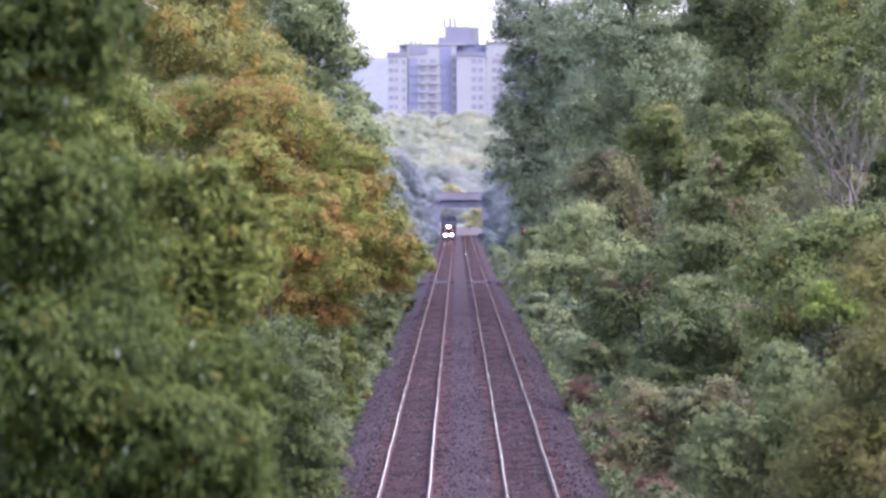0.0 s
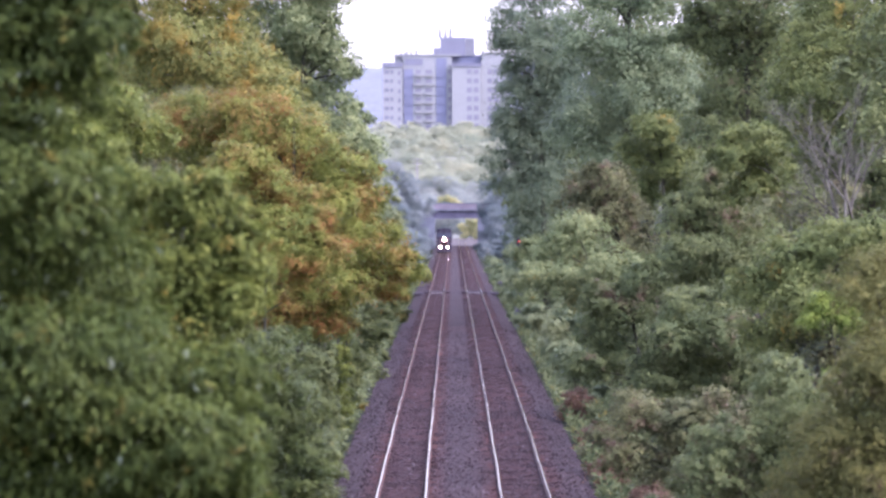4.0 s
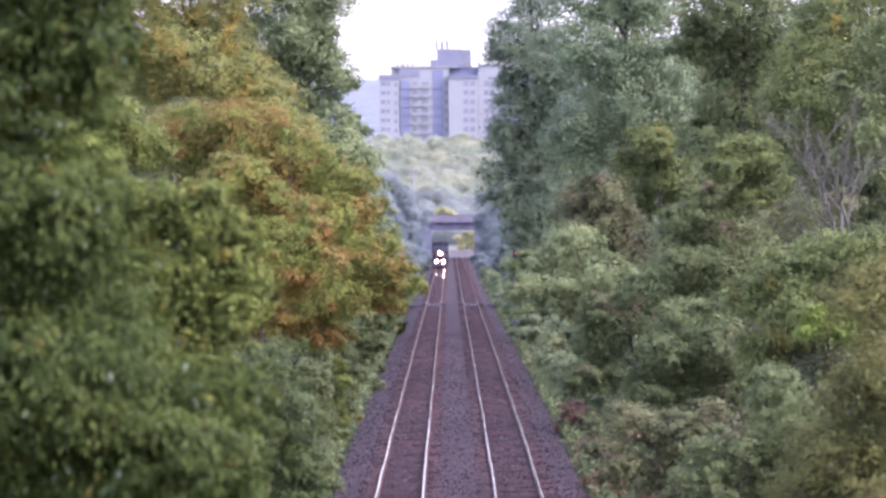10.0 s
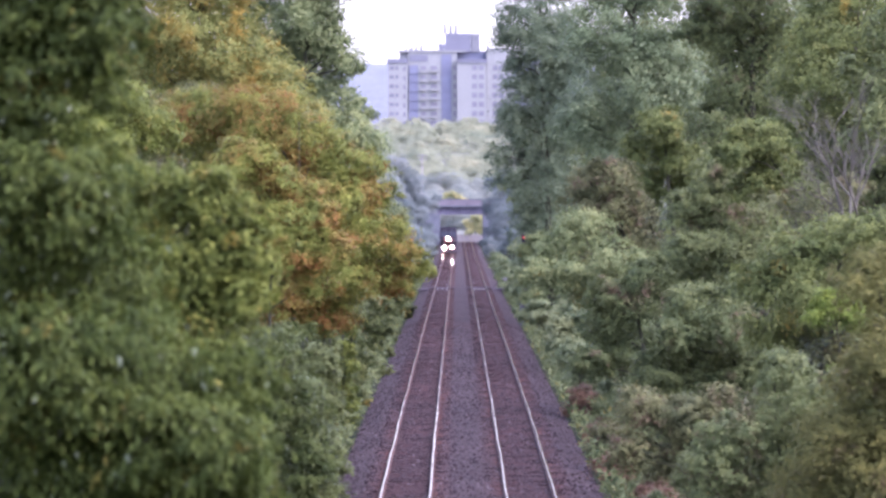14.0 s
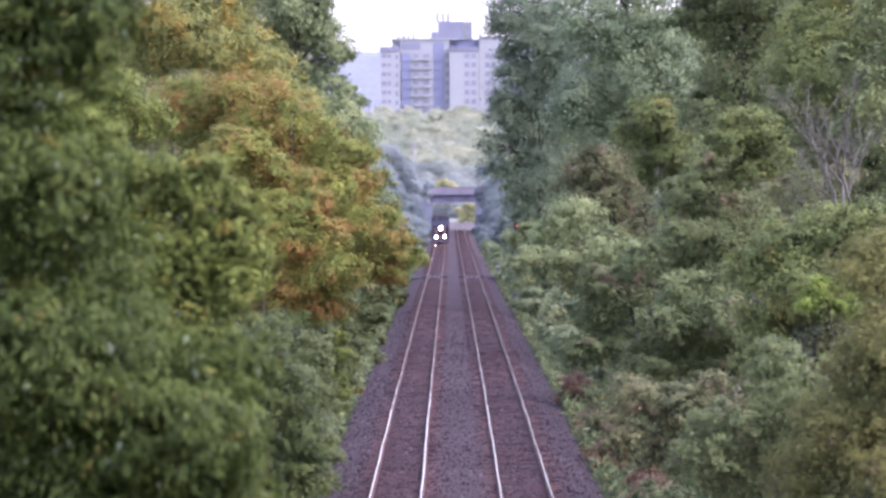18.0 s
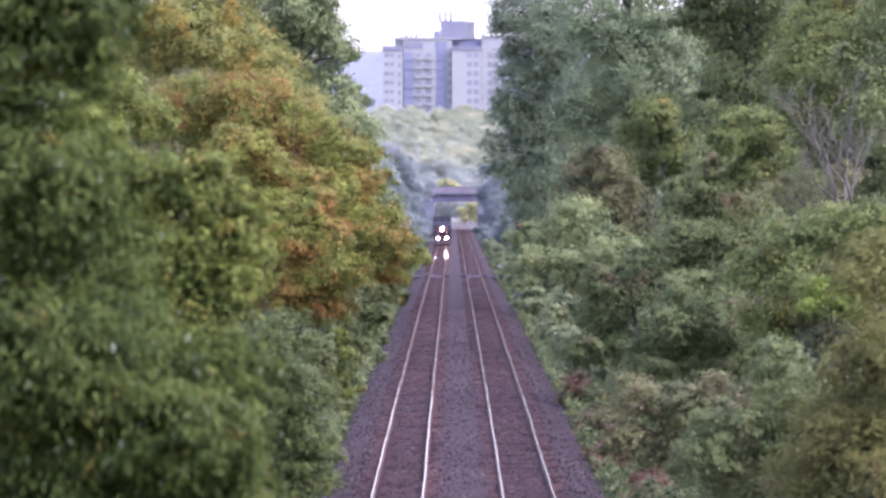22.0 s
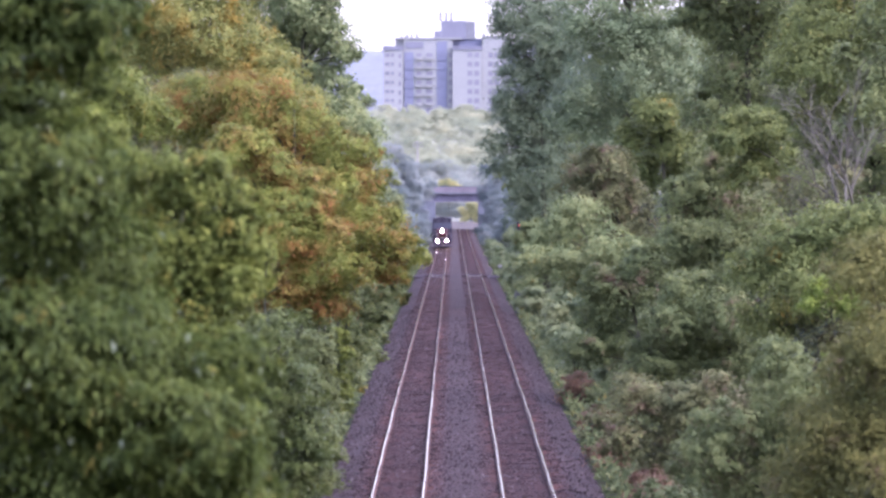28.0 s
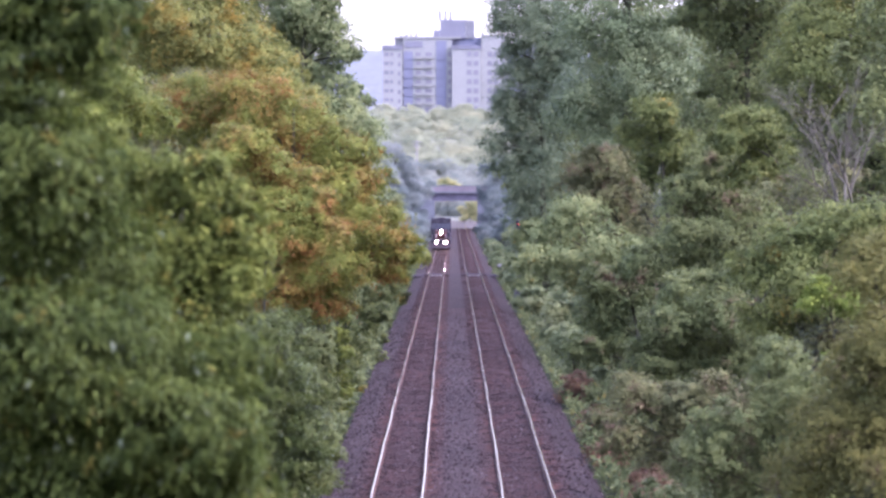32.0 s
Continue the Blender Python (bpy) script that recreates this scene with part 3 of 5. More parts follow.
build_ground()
build_ballast()
build_loose_stones()
DIRT = plain("pinkish_dirt", (0.066, 0.056, 0.048), 0.95, 0, 0.3, 0.15, 0.3)
yard = strip("dirt_yard", [(-9, -0.62), (-5, -0.32), (-2, -0.13), (2, -0.13), (5, -0.16), (8.5, -0.3), (10, -0.7)], 1243, 1494, 8, DIRT, 0.05)
tagged(yard, "bare pinkish dirt ground beside the tracks beyond the bridge", "ground", kind="structure")
build_track(-1.94, "railway track with bright worn rails, on which the train comes")
build_track(1.94, "empty railway track with bright worn rails on dark sleepers")

# ---- level crossing ----
MAT = plain("crossing_rubber", (0.036, 0.027, 0.029), 0.95, 0, 0.35, 1.5, 0.1)
GLINT_STEEL = plain("glint_strip_steel", (0.30, 0.28, 0.27), 0.09, 1.0, 0.2, 2.0, 0.0)
RAMP = plain("worn_ramp_steel", (0.085, 0.07, 0.068), 0.6, 0.3, 0.2, 2.0, 0.05)


def build_crossing(y0, y1):
    c = empty("level_crossing", 0, y0, level(y0), "worn rubber and asphalt level crossing over both tracks", "level crossing")
    n = 4
    step = (y1 - y0) / n
    for xc in (-1.94, 1.94):
        for k in range(n):
            a, b = k * step + 0.01, (k + 1) * step - 0.01
            dz = level(y0 + a) - level(y0)
            for u, v in ((-0.66, -0.01), (0.01, 0.66), (-1.32, -0.83), (0.83, 1.32)):
                part("panel", boxed(xc + u, xc + v, a, b, dz - 0.165, dz - 0.06), MAT, c)
            # mirror-like strips added beside the rails to make headlight glints
            for u in (-0.702, 0.678, -0.822, 0.798):
                part("glint_strip", boxed(xc + u, xc + u + 0.024, a, b, dz - 0.165, dz - 0.012), GLINT_STEEL, c, "added polished steel strip that mirrors the headlights")
        for x in (-0.45, 0.0, 0.45):
            part("end_ramp", prism(bmesh.new(), [(-0.9, -0.165), (-0.02, -0.065), (-0.02, -0.165)], xc + x - 0.14, xc + x + 0.14), RAMP, c, "worn steel end ramp")
    for u, v in ((-0.61, 0.61), (-4.6, -3.27), (3.27, 4.6)):
        part("apron", boxed(u, v, 0.02, y1 - y0 - 0.02, -0.3, -0.16 + min(0, level(y1) - level(y0))), ASPHALT, c, "grey asphalt apron")


# ---- locomotive ----
BLACK = plain("charcoal_paint", (0.020, 0.016, 0.025), 0.6, 0, 0.35, 1.5, 0.05)
RED = plain("red_orange_paint", (0.045, 0.018, 0.017), 0.4, 0, 0.2, 1.5, 0.05)
WHITE = plain("grimy_white_paint", (0.30, 0.28, 0.30), 0.45, 0, 0.15, 1.5, 0.05)
GLASS = plain("dark_glass", (0.028, 0.03, 0.04), 0.35, 0.0, 0.1, 0.5, 0.0)
STEEL = plain("greasy_steel", (0.07, 0.06, 0.058), 0.6, 0.5, 0.35, 4.0, 0.2)
LAMP = plain("lamp_glass", (1.0, 0.80, 0.52), 0.3, 0, 0.0, 1.0, 0.0, emit=650.0)
BOARD = plain("number_board", (0.05, 0.05, 0.055), 0.5, 0, 0.05, 1.0, 0.0)


def prism(bm, outline, x0, x1):
    """An outline in (y, z) drawn across from x0 to x1."""
    a = [bm.verts.new((x0, y, z)) for y, z in outline]
    b = [bm.verts.new((x1, y, z)) for y, z in outline]
    n = len(outline)
    bm.faces.new(a)
    bm.faces.new(b[::-1])
    for i in range(n):
        bm.faces.new((a[(i + 1) % n], a[i], b[i], b[(i + 1) % n]))
    bmesh.ops.recalc_face_normals(bm, faces=bm.faces)
    return bm


ASPHALT = plain("asphalt", (0.042, 0.035, 0.040), 1.0, 0, 0.3, 1.0, 0.3)
for m in (MAT, ASPHALT):
    m.node_tree.nodes["Principled BSDF"].inputs["Specular IOR Level"].default_value = 0.02
build_crossing(588.0, 602.0)


def build_locomotive():
    """Front towards -y at y = 0; rail heads at z = 0."""
    loco = new("locomotive")
    tagged(loco, "dark diesel freight locomotive with red nose and lit headlights", "locomotive")
    part("underframe", box(bmesh.new(), -1.5, 1.5, 0.7, 21.6, 1.25, 1.62, 0.05), BLACK, loco)
    plow = prism(bmesh.new(), [(0.55, 0.12), (0.15, 0.25), (0.42, 0.95), (0.42, 1.6), (0.9, 1.6), (0.9, 0.12)], -1.42, 1.42)
    pilot = part("pilot", plow, BLACK, loco, "charcoal snow plough pilot")
    part("sill_stripe", boxed(-1.43, 1.43, 0.40, 0.418, 1.42, 1.56), BOARD, pilot, "dull stripe")
    bm = bmesh.new()
    disc(bm, 0, 0.28, 0.88, 0.13, 0.5, "y", 12)
    box(bm, -0.12, 0.12, -0.12, 0.12, 0.72, 1.04, 0.04)
    part("coupler", bm, STEEL, loco)
    nose = prism(bmesh.new(), [(1.9, 1.62), (1.75, 2.35), (2.0, 2.85), (3.2, 2.95), (3.2, 1.62)], -0.85, 0.85)
    bmesh.ops.bevel(nose, geom=list(nose.edges), offset=0.09, segments=3, affect="EDGES", profile=0.6)
    nose = part("nose", nose, RED, loco, "red-orange nose", smooth=True)
    for x in (-0.22, 0.22):
        part("nose_stripe", boxed(x * 3.2 - 0.06, x * 3.2 + 0.06, 1.735, 1.76, 1.75, 2.3), WHITE, nose)
    cab = prism(bmesh.new(), [(3.15, 1.62), (3.15, 2.9), (3.44, 3.9), (3.55, 4.0), (5.9, 4.0), (5.9, 1.62)], -1.52, 1.52)
    bmesh.ops.bevel(cab, geom=list(cab.edges), offset=0.12, segments=3, affect="EDGES", profile=0.55)
    cab = part("cab", cab, BLACK, loco, smooth=True)
    for x0, x1 in ((-1.32, -0.72), (-0.66, -0.04), (0.04, 0.66), (0.72, 1.32)):
        pane = prism(bmesh.new(), [(3.165, 3.02), (3.415, 3.87), (3.445, 3.87), (3.195, 3.02)], x0, x1)
        part("windshield", pane, GLASS, cab, "windscreen pane")
    for x in (-0.62, 0.62):
        part("number_board", boxed(x - 0.3, x + 0.3, 3.46, 3.58, 4.08, 4.28), BOARD, cab, "dull number board")
    roof = bmesh.new()
    ring = []
    for k in range(9):
        a = math.pi * k / 8
        ring.append((1.5 * math.cos(a), 3.93 + 0.82 * math.sin(a) ** 0.75))
    for y in (3.5, 5.95):
        for x, z in ring:
            roof.verts.new((x, y, z))
    roof.verts.ensure_lookup_table()
    for k in range(8):
        roof.faces.new((roof.verts[k], roof.verts[k + 1], roof.verts[k + 10], roof.verts[k + 9]))
    roof.faces.new([roof.verts[k] for k in range(9)][::-1])
    roof.faces.new([roof.verts[k + 9] for k in range(9)])
    part("cab_roof", roof, BLACK, loco)
    part("horn", tube(tube(bmesh.new(), [(-0.15, 4.2, 4.85), (-0.15, 4.5, 4.9)], 0.09, 0.03, 8), [(0.15, 4.2, 4.85), (0.15, 4.5, 4.9)], 0.09, 0.03, 8), STEEL, loco)
    part("long_hood", box(bmesh.new(), -0.92, 0.92, 5.9, 20.6, 1.62, 4.3, 0.1), BLACK, loco, "long charcoal engine hood")
    part("radiator", box(bmesh.new(), -1.45, 1.45, 16.2, 20.2, 3.55, 4.6, 0.08), BLACK, loco)
    part("dynamic_brake", box(bmesh.new(), -1.2, 1.2, 6.4, 8.6, 3.9, 4.62, 0.08), BLACK, loco)
    part("exhaust_stack", box(bmesh.new(), -0.3, 0.3, 11.5, 12.6, 4.3, 4.66, 0.04), STEEL, loco)
    part("fuel_tank", box(bmesh.new(), -1.35, 1.35, 8.2, 13.6, 0.35, 1.25, 0.15), BLACK, loco)
    for up in (2.5, 2.8):
        lamp = part("headlight", disc(bmesh.new(), 0, 1.74, up, 0.13, 0.16), STEEL, loco, "headlight housing")
        part("lens", disc(bmesh.new(), 0, 1.65, up, 0.092, 0.03), LAMP, lamp, "glowing headlight lens")
    for x in (-0.69, 0.69):
        lamp = part("ditch_light", disc(bmesh.new(), x, 0.34, 1.16, 0.2, 0.2), STEEL, loco, "ditch light housing")
        part("lens", disc(bmesh.new(), x, 0.22, 1.16, 0.118, 0.03), LAMP, lamp, "glowing ditch light lens")
    for yb in (3.9, 17.6):
        bogie = part("bogie", box(box(bmesh.new(), -1.2, -1.0, yb - 2.6, yb + 2.6, 0.45, 1.0, 0.05), 1.0, 1.2, yb - 2.6, yb + 2.6, 0.45, 1.0, 0.05), STEEL, loco)
        for dy in (-1.95, 0, 1.95):
            axle = disc(bmesh.new(), 0, yb + dy, 0.53, 0.09, 1.6, "x", 10)
            for s in (-0.78, 0.78):
                disc(axle, s, yb + dy, 0.53, 0.53, 0.13, "x", 24)
            part("wheelset", axle, STEEL, bogie)
    for s in (-1.44, 1.44):
        bm = bmesh.new()
        for y in np.arange(6.2, 21.0, 1.6):
            tube(bm, [(s, y, 1.6), (s, y, 2.7)], 0.02, 0.02, 5)
        tube(bm, [(s, 6.2, 2.7), (s, 20.7, 2.7)], 0.022, 0.022, 5)
        part("handrail", bm, WHITE, loco, "white side handrail")
        bm = bmesh.new()
        x = s * 0.93
        tube(bm, [(x, 0.8, 1.6), (x, 0.8, 2.6), (s * 0.6, 0.8, 2.65)], 0.022, 0.022, 5)
        part("grab_rail", bm, WHITE, loco)
    for s in (-1.2, 1.2):
        bm = bmesh.new()
        for k in range(4):
            box(bm, s - 0.22, s + 0.22, 0.75, 1.05, 0.4 + 0.3 * k, 0.44 + 0.3 * k)
        part("steps", bm, STEEL, loco)
    return loco


loco = build_locomotive()


# ---- road bridge over the line ----
def build_bridge(y):
    z = level(y) - 0.5
    b = empty("road_bridge", 0, y, z, "brownish steel girder road bridge on concrete abutments", "bridge")
    for s, inner in ((-1, 4.1), (1, 5.2)):
        x0, x1 = sorted((s * inner, s * 11.0))
        ab = part("abutment", box(bmesh.new(), x0, x1, -4, 4, -0.9, 6.35, 0.08), CONCRETE, b, "stained concrete abutment")
        x0, x1 = sorted((s * (inner + 0.1), s * 8.2))
        part("bearing_shelf", boxed(x0, x1, -3.6, 3.6, 6.36, 6.45), CONCRETE, ab)
        part("wing_wall", box(bmesh.new(), s * 12.5 - 1.6, s * 12.5 + 1.6, -3.8, -3.2, 2.0, 7.6, 0.05), CONCRETE, b)
    for dy in (-3.6, 3.2):
        g = part("girder", box(box(box(bmesh.new(), -10.5, 10.5, dy + 0.12, dy + 0.28, 6.5, 8.1), -10.5, 10.5, dy, dy + 0.4, 6.46, 6.54), -10.5, 10.5, dy, dy + 0.4, 8.06, 8.14), GIRDER, b, "plate girder in haze-lightened lilac-grey")
        for x in np.arange(-10, 10.1, 1.25):
            part("stiffener", boxed(x - 0.03, x + 0.03, dy + 0.01, dy + 0.39, 6.54, 8.06), GIRDER, g)
    part("deck", box(bmesh.new(), -16, 16, -4.3, 4.3, 8.15, 8.5, 0.03), CONCRETE, b, "concrete deck slab")
    for dy in (-4.25, 4.05):
        par = part("parapet", box(bmesh.new(), -16, 16, dy, dy + 0.2, 8.5, 9.75, 0.03), PARAPET, b, "weathered pinkish concrete parapet")
        part("coping", boxed(-16, 16, dy - 0.05, dy + 0.25, 9.75, 9.87), CONCRETE, par)


build_bridge(1230)

# ---- apartment tower on the hill ----
PANEL = plain("pale_render", (0.206, 0.212, 0.202), 0.8, 0, 0.08, 0.15, 0.1)
PANEL2 = plain("grey_brick_render", (0.188, 0.192, 0.188), 0.8, 0, 0.1, 0.15, 0.1)
RECESS = plain("blue_grey_recess", (0.130, 0.140, 0.185), 0.7, 0, 0.15, 0.2, 0.1)
CAP = plain("roof_fascia", (0.130, 0.134, 0.158), 0.7, 0, 0.15, 0.3, 0.1)
PANE = plain("window_pane", (0.140, 0.142, 0.165), 0.12, 0, 0.2, 0.1, 0.0)


def build_tower():
    y0 = 1745.0
    z0 = ground_height(0, y0) - 0.3
    t = empty("apartment_tower", 0, y0, z0, "pale concrete apartment tower on a wooded hill", "building")
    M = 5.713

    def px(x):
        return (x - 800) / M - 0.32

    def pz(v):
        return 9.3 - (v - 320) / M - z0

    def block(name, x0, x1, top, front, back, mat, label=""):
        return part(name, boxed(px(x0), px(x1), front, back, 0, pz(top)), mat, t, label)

    def window(wall, x, v, w, h, front):
        win = part("window", boxed(px(x - w / 2) - 0.1, px(x + w / 2) + 0.1, front - 0.06, front + 0.05, pz(v + h / 2) - 0.1, pz(v - h / 2) + 0.1), PANEL2, wall)
        part("pane", boxed(px(x - w / 2), px(x + w / 2), front - 0.09, front - 0.05, pz(v + h / 2), pz(v - h / 2)), PANE, win)

    floors = [96 + 16.2 * k for k in range(7)]
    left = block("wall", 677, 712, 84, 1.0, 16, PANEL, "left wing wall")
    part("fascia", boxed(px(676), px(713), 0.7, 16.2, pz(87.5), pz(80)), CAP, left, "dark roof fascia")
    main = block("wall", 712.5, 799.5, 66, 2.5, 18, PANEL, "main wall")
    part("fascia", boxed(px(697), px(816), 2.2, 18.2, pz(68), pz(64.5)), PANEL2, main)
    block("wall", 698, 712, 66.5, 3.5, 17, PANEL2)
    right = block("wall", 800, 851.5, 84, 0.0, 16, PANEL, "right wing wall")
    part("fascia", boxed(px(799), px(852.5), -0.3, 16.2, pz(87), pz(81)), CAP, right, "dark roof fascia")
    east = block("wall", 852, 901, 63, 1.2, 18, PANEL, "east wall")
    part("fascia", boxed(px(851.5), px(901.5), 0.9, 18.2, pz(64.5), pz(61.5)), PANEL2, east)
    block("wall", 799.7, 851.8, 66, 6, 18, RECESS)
    # balcony recesses as flat strips with the shade in their colour, and their slabs
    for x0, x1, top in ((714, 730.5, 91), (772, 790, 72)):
        rec = part("recess", boxed(px(x0), px(x1), 2.3, 2.497, 0, pz(top)), RECESS, main, "flat blue-grey strip painted as balcony recess shade")
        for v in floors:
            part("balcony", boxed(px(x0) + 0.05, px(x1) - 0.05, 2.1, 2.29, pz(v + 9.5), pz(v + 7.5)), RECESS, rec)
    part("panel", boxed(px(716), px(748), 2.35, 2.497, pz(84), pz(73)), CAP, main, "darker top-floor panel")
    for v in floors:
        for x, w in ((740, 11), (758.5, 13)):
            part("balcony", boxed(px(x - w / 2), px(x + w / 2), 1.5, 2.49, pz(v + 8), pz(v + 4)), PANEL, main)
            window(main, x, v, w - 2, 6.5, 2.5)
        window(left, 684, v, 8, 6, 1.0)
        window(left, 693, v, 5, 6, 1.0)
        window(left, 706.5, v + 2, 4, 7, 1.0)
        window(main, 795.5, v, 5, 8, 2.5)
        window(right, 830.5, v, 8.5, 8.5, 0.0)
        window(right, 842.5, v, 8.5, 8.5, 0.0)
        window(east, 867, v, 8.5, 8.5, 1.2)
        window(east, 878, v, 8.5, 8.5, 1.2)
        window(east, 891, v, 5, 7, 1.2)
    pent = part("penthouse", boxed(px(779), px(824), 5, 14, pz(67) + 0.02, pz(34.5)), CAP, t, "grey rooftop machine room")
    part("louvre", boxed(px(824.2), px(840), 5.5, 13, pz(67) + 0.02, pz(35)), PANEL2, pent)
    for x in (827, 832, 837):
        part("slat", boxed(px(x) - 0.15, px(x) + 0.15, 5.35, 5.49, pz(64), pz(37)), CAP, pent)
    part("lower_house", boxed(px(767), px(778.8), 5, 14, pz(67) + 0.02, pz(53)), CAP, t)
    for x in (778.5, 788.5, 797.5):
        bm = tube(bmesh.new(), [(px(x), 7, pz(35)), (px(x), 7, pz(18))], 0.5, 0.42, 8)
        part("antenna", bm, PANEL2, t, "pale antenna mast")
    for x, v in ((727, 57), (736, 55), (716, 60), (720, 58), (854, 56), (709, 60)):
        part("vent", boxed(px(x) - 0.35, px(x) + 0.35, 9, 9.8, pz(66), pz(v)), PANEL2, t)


build_tower()


# ---- distant ridge behind the tower ----
# the ridge's haze is part of its base colour
RIDGE = plain("hazy_ridge", (0.112, 0.122, 0.142), 0.95, 0, 0.12, 0.02, 0.0)


def build_ridge():
    rng = random.Random(3)
    co, tris = [], []
    n = 90
    for j, (y, k) in enumerate(((3250, 0.0), (3330, 0.55), (3420, 0.9), (3500, 1.0), (3700, 0.4))):
        for i in range(n):
            x = -620 + i * 14
            top = 91 + 5 * math.sin(i * 0.31) - 0.012 * abs(x + 60) + rng.uniform(-2.2, 2.2)
            co.append((x, y + rng.uniform(-10, 10), 40 + (top - 40) * k))
    for j in range(4):
        for i in range(n - 1):
            a = j * n + i
            tris += [(a, a + 1, a + n + 1), (a, a + n + 1, a + n)]
    tagged(triangles("backdrop_ridge", np.array(co), np.array(tris), RIDGE), "hazy blue wooded ridge in the distance", "ridge", kind="structure")


build_ridge()

# ---- trees beside the line ----
walnut = tree("walnut_tree", "dark green broadleaf tree with drooping leaves leaning from the bank", (-8.6, 75), [(-5.37, 11.76, 1.02), (-4.76, 11.96, 0.75), (-6.19, 11.21, 1.16), (-5.37, 12.64, 1.02), (-4.62, 12.51, 0.61), (-5.37, 11.07, 1.02), (-4.62, 10.60, 0.41), (-5.51, 10.46, 0.68), (-4.76, 11.35, 0.75), (-6.19, 9.78, 1.30), (-5.37, 9.23, 1.16), (-5.03, 8.21, 1.16), (-5.58, 7.12, 1.37), (-4.48, 7.12, 1.23), (-3.73, 6.30, 1.16), (-3.05, 7.05, 0.61), (-3.19, 6.02, 0.75), (-5.03, 5.68, 1.23), (-4.07, 5.34, 1.02), (-3.05, 5.20, 0.75), (-5.64, 4.93, 1.09)],
     76000, 0.15, "walnut", 0.16, droop=1.8, width=0.2, clump=0.3, depth=0.7, at=68)
tree("olive_tree", "yellowish green broadleaf tree at the edge of the cutting", (-6.6, 80), [(-4.66, 9.22, 0.72), (-3.93, 9.22, 0.72), (-3.53, 8.50, 0.68), (-4.34, 8.26, 0.96), (-3.37, 7.85, 0.48), (-5.14, 9.78, 0.48), (-4.09, 7.37, 0.88)],
     14000, 0.12, "olive", 0.05, droop=1.0, clump=0.32, depth=0.8)
tree("sumac_tree", "green tree with rust-red autumn boughs overhanging the track", (-5.2, 186), [(-8.72, 11.54, 2.05), (-6.86, 11.73, 1.87), (-5.55, 10.79, 1.68), (-7.42, 9.86, 2.05), (-4.43, 9.11, 1.49), (-3.31, 9.30, 1.12), (-3.95, 10.2, 1.2), (-3.12, 7.81, 1.40), (-2.09, 7.06, 0.93), (-1.53, 6.78, 0.56), (-4.05, 6.50, 1.49), (-5.55, 7.25, 1.87), (-4.80, 5.38, 1.31), (-6.48, 5.94, 1.68), (-2.37, 6.31, 0.75)],
     90000, 0.14, "sumac", 0.17, droop=0.5, clump=0.24, width=0.24, depth=0.9, squash=0.7)
tree("sumac_tree", "young green sumac with rusty boughs in front of a larger one", (-6.2, 177), [(-7.1, 10.4, 1.15), (-6.3, 9.7, 1.1), (-5.5, 9.2, 1.1), (-4.9, 8.5, 1.0), (-6.3, 8.4, 1.25), (-4.4, 7.5, 1.05), (-5.5, 7.6, 1.1), (-5.0, 6.5, 1.0)],
     26000, 0.14, "sumac", 0.07, droop=0.5, clump=0.3, width=0.24, depth=0.6, squash=0.7)
tree("golden_tree", "tree turning yellow on top of the bank", (-11.0, 215), [(-10.46, 14.91, 2.16), (-8.52, 14.26, 1.94), (-11.97, 14.26, 1.94), (-7.23, 13.40, 1.51), (-6.36, 12.11, 1.29), (-9.60, 13.18, 2.16), (-12.19, 15.99, 1.94), (-9.38, 15.99, 1.73), (-11.11, 17.29, 1.94), (-8.95, 17.50, 1.73), (-12.84, 17.72, 1.94), (-10.46, 19.23, 1.94), (-8.09, 19.01, 1.51)],
     64000, 0.14, "gold", 0.17, droop=0.4, clump=0.26, depth=0.9)
tall_tree = tree("maple_tree", "tall green broadleaf tree on the bank", (-9.5, 330), [(-11.25, 18.91, 2.98), (-9.0, 19.24, 2.1), (-9.60, 16.59, 2.98), (-7.44, 17.58, 1.59), (-6.61, 16.75, 0.99), (-7.6, 15.26, 1.25), (-6.45, 13.61, 1.33), (-6.12, 14.43, 0.93), (-5.62, 12.28, 1.26), (-6.95, 12.28, 1.99), (-5.12, 10.79, 0.99), (-8.27, 21.89, 2.65), (-11.25, 22.55, 2.98), (-9.93, 24.87, 2.65), (-8.3, 20.56, 1.5), (-8.27, 24.54, 1.99), (-7.7, 19.24, 1.0), (-8.77, 13.61, 1.66)],
     60000, 0.24, "tall", 0.24, clump=0.42, depth=0.9)
tree("thicket_tree", "dull green tree with brown twigs behind the foliage", (-14.0, 150), [(-9.51, 11.41, 1.20), (-8.45, 10.96, 0.90), (-10.41, 10.81, 1.05)], 11000, 0.12, "olive", 0.08, depth=0.8)
tree("hornbeam_tree", "dull green tree with brownish sprays behind the foliage", (-11.6, 200), [(-10.0, 11.7, 1.2), (-9.2, 10.9, 1.1), (-10.8, 12.2, 1.1), (-10.6, 10.6, 1.2), (-9.6, 12.7, 0.9), (-11.6, 11.4, 1.2), (-9.9, 9.4, 1.2)],
     14000, 0.14, "brush", 0.1, clump=0.34, depth=0.8)
tree("willow_bush", "grey-green bush with pale leaf undersides beside the track", (-5.4, 128), [(-4.43, 5.83, 0.77), (-4.05, 4.67, 0.90), (-3.79, 3.52, 0.90), (-3.66, 2.49, 0.77), (-4.56, 4.16, 1.03), (-3.28, 3.13, 0.51), (-4.69, 2.88, 1.16)],
     20000, 0.10, "willow", 0.09, category="bush", droop=0.2, depth=0.8)
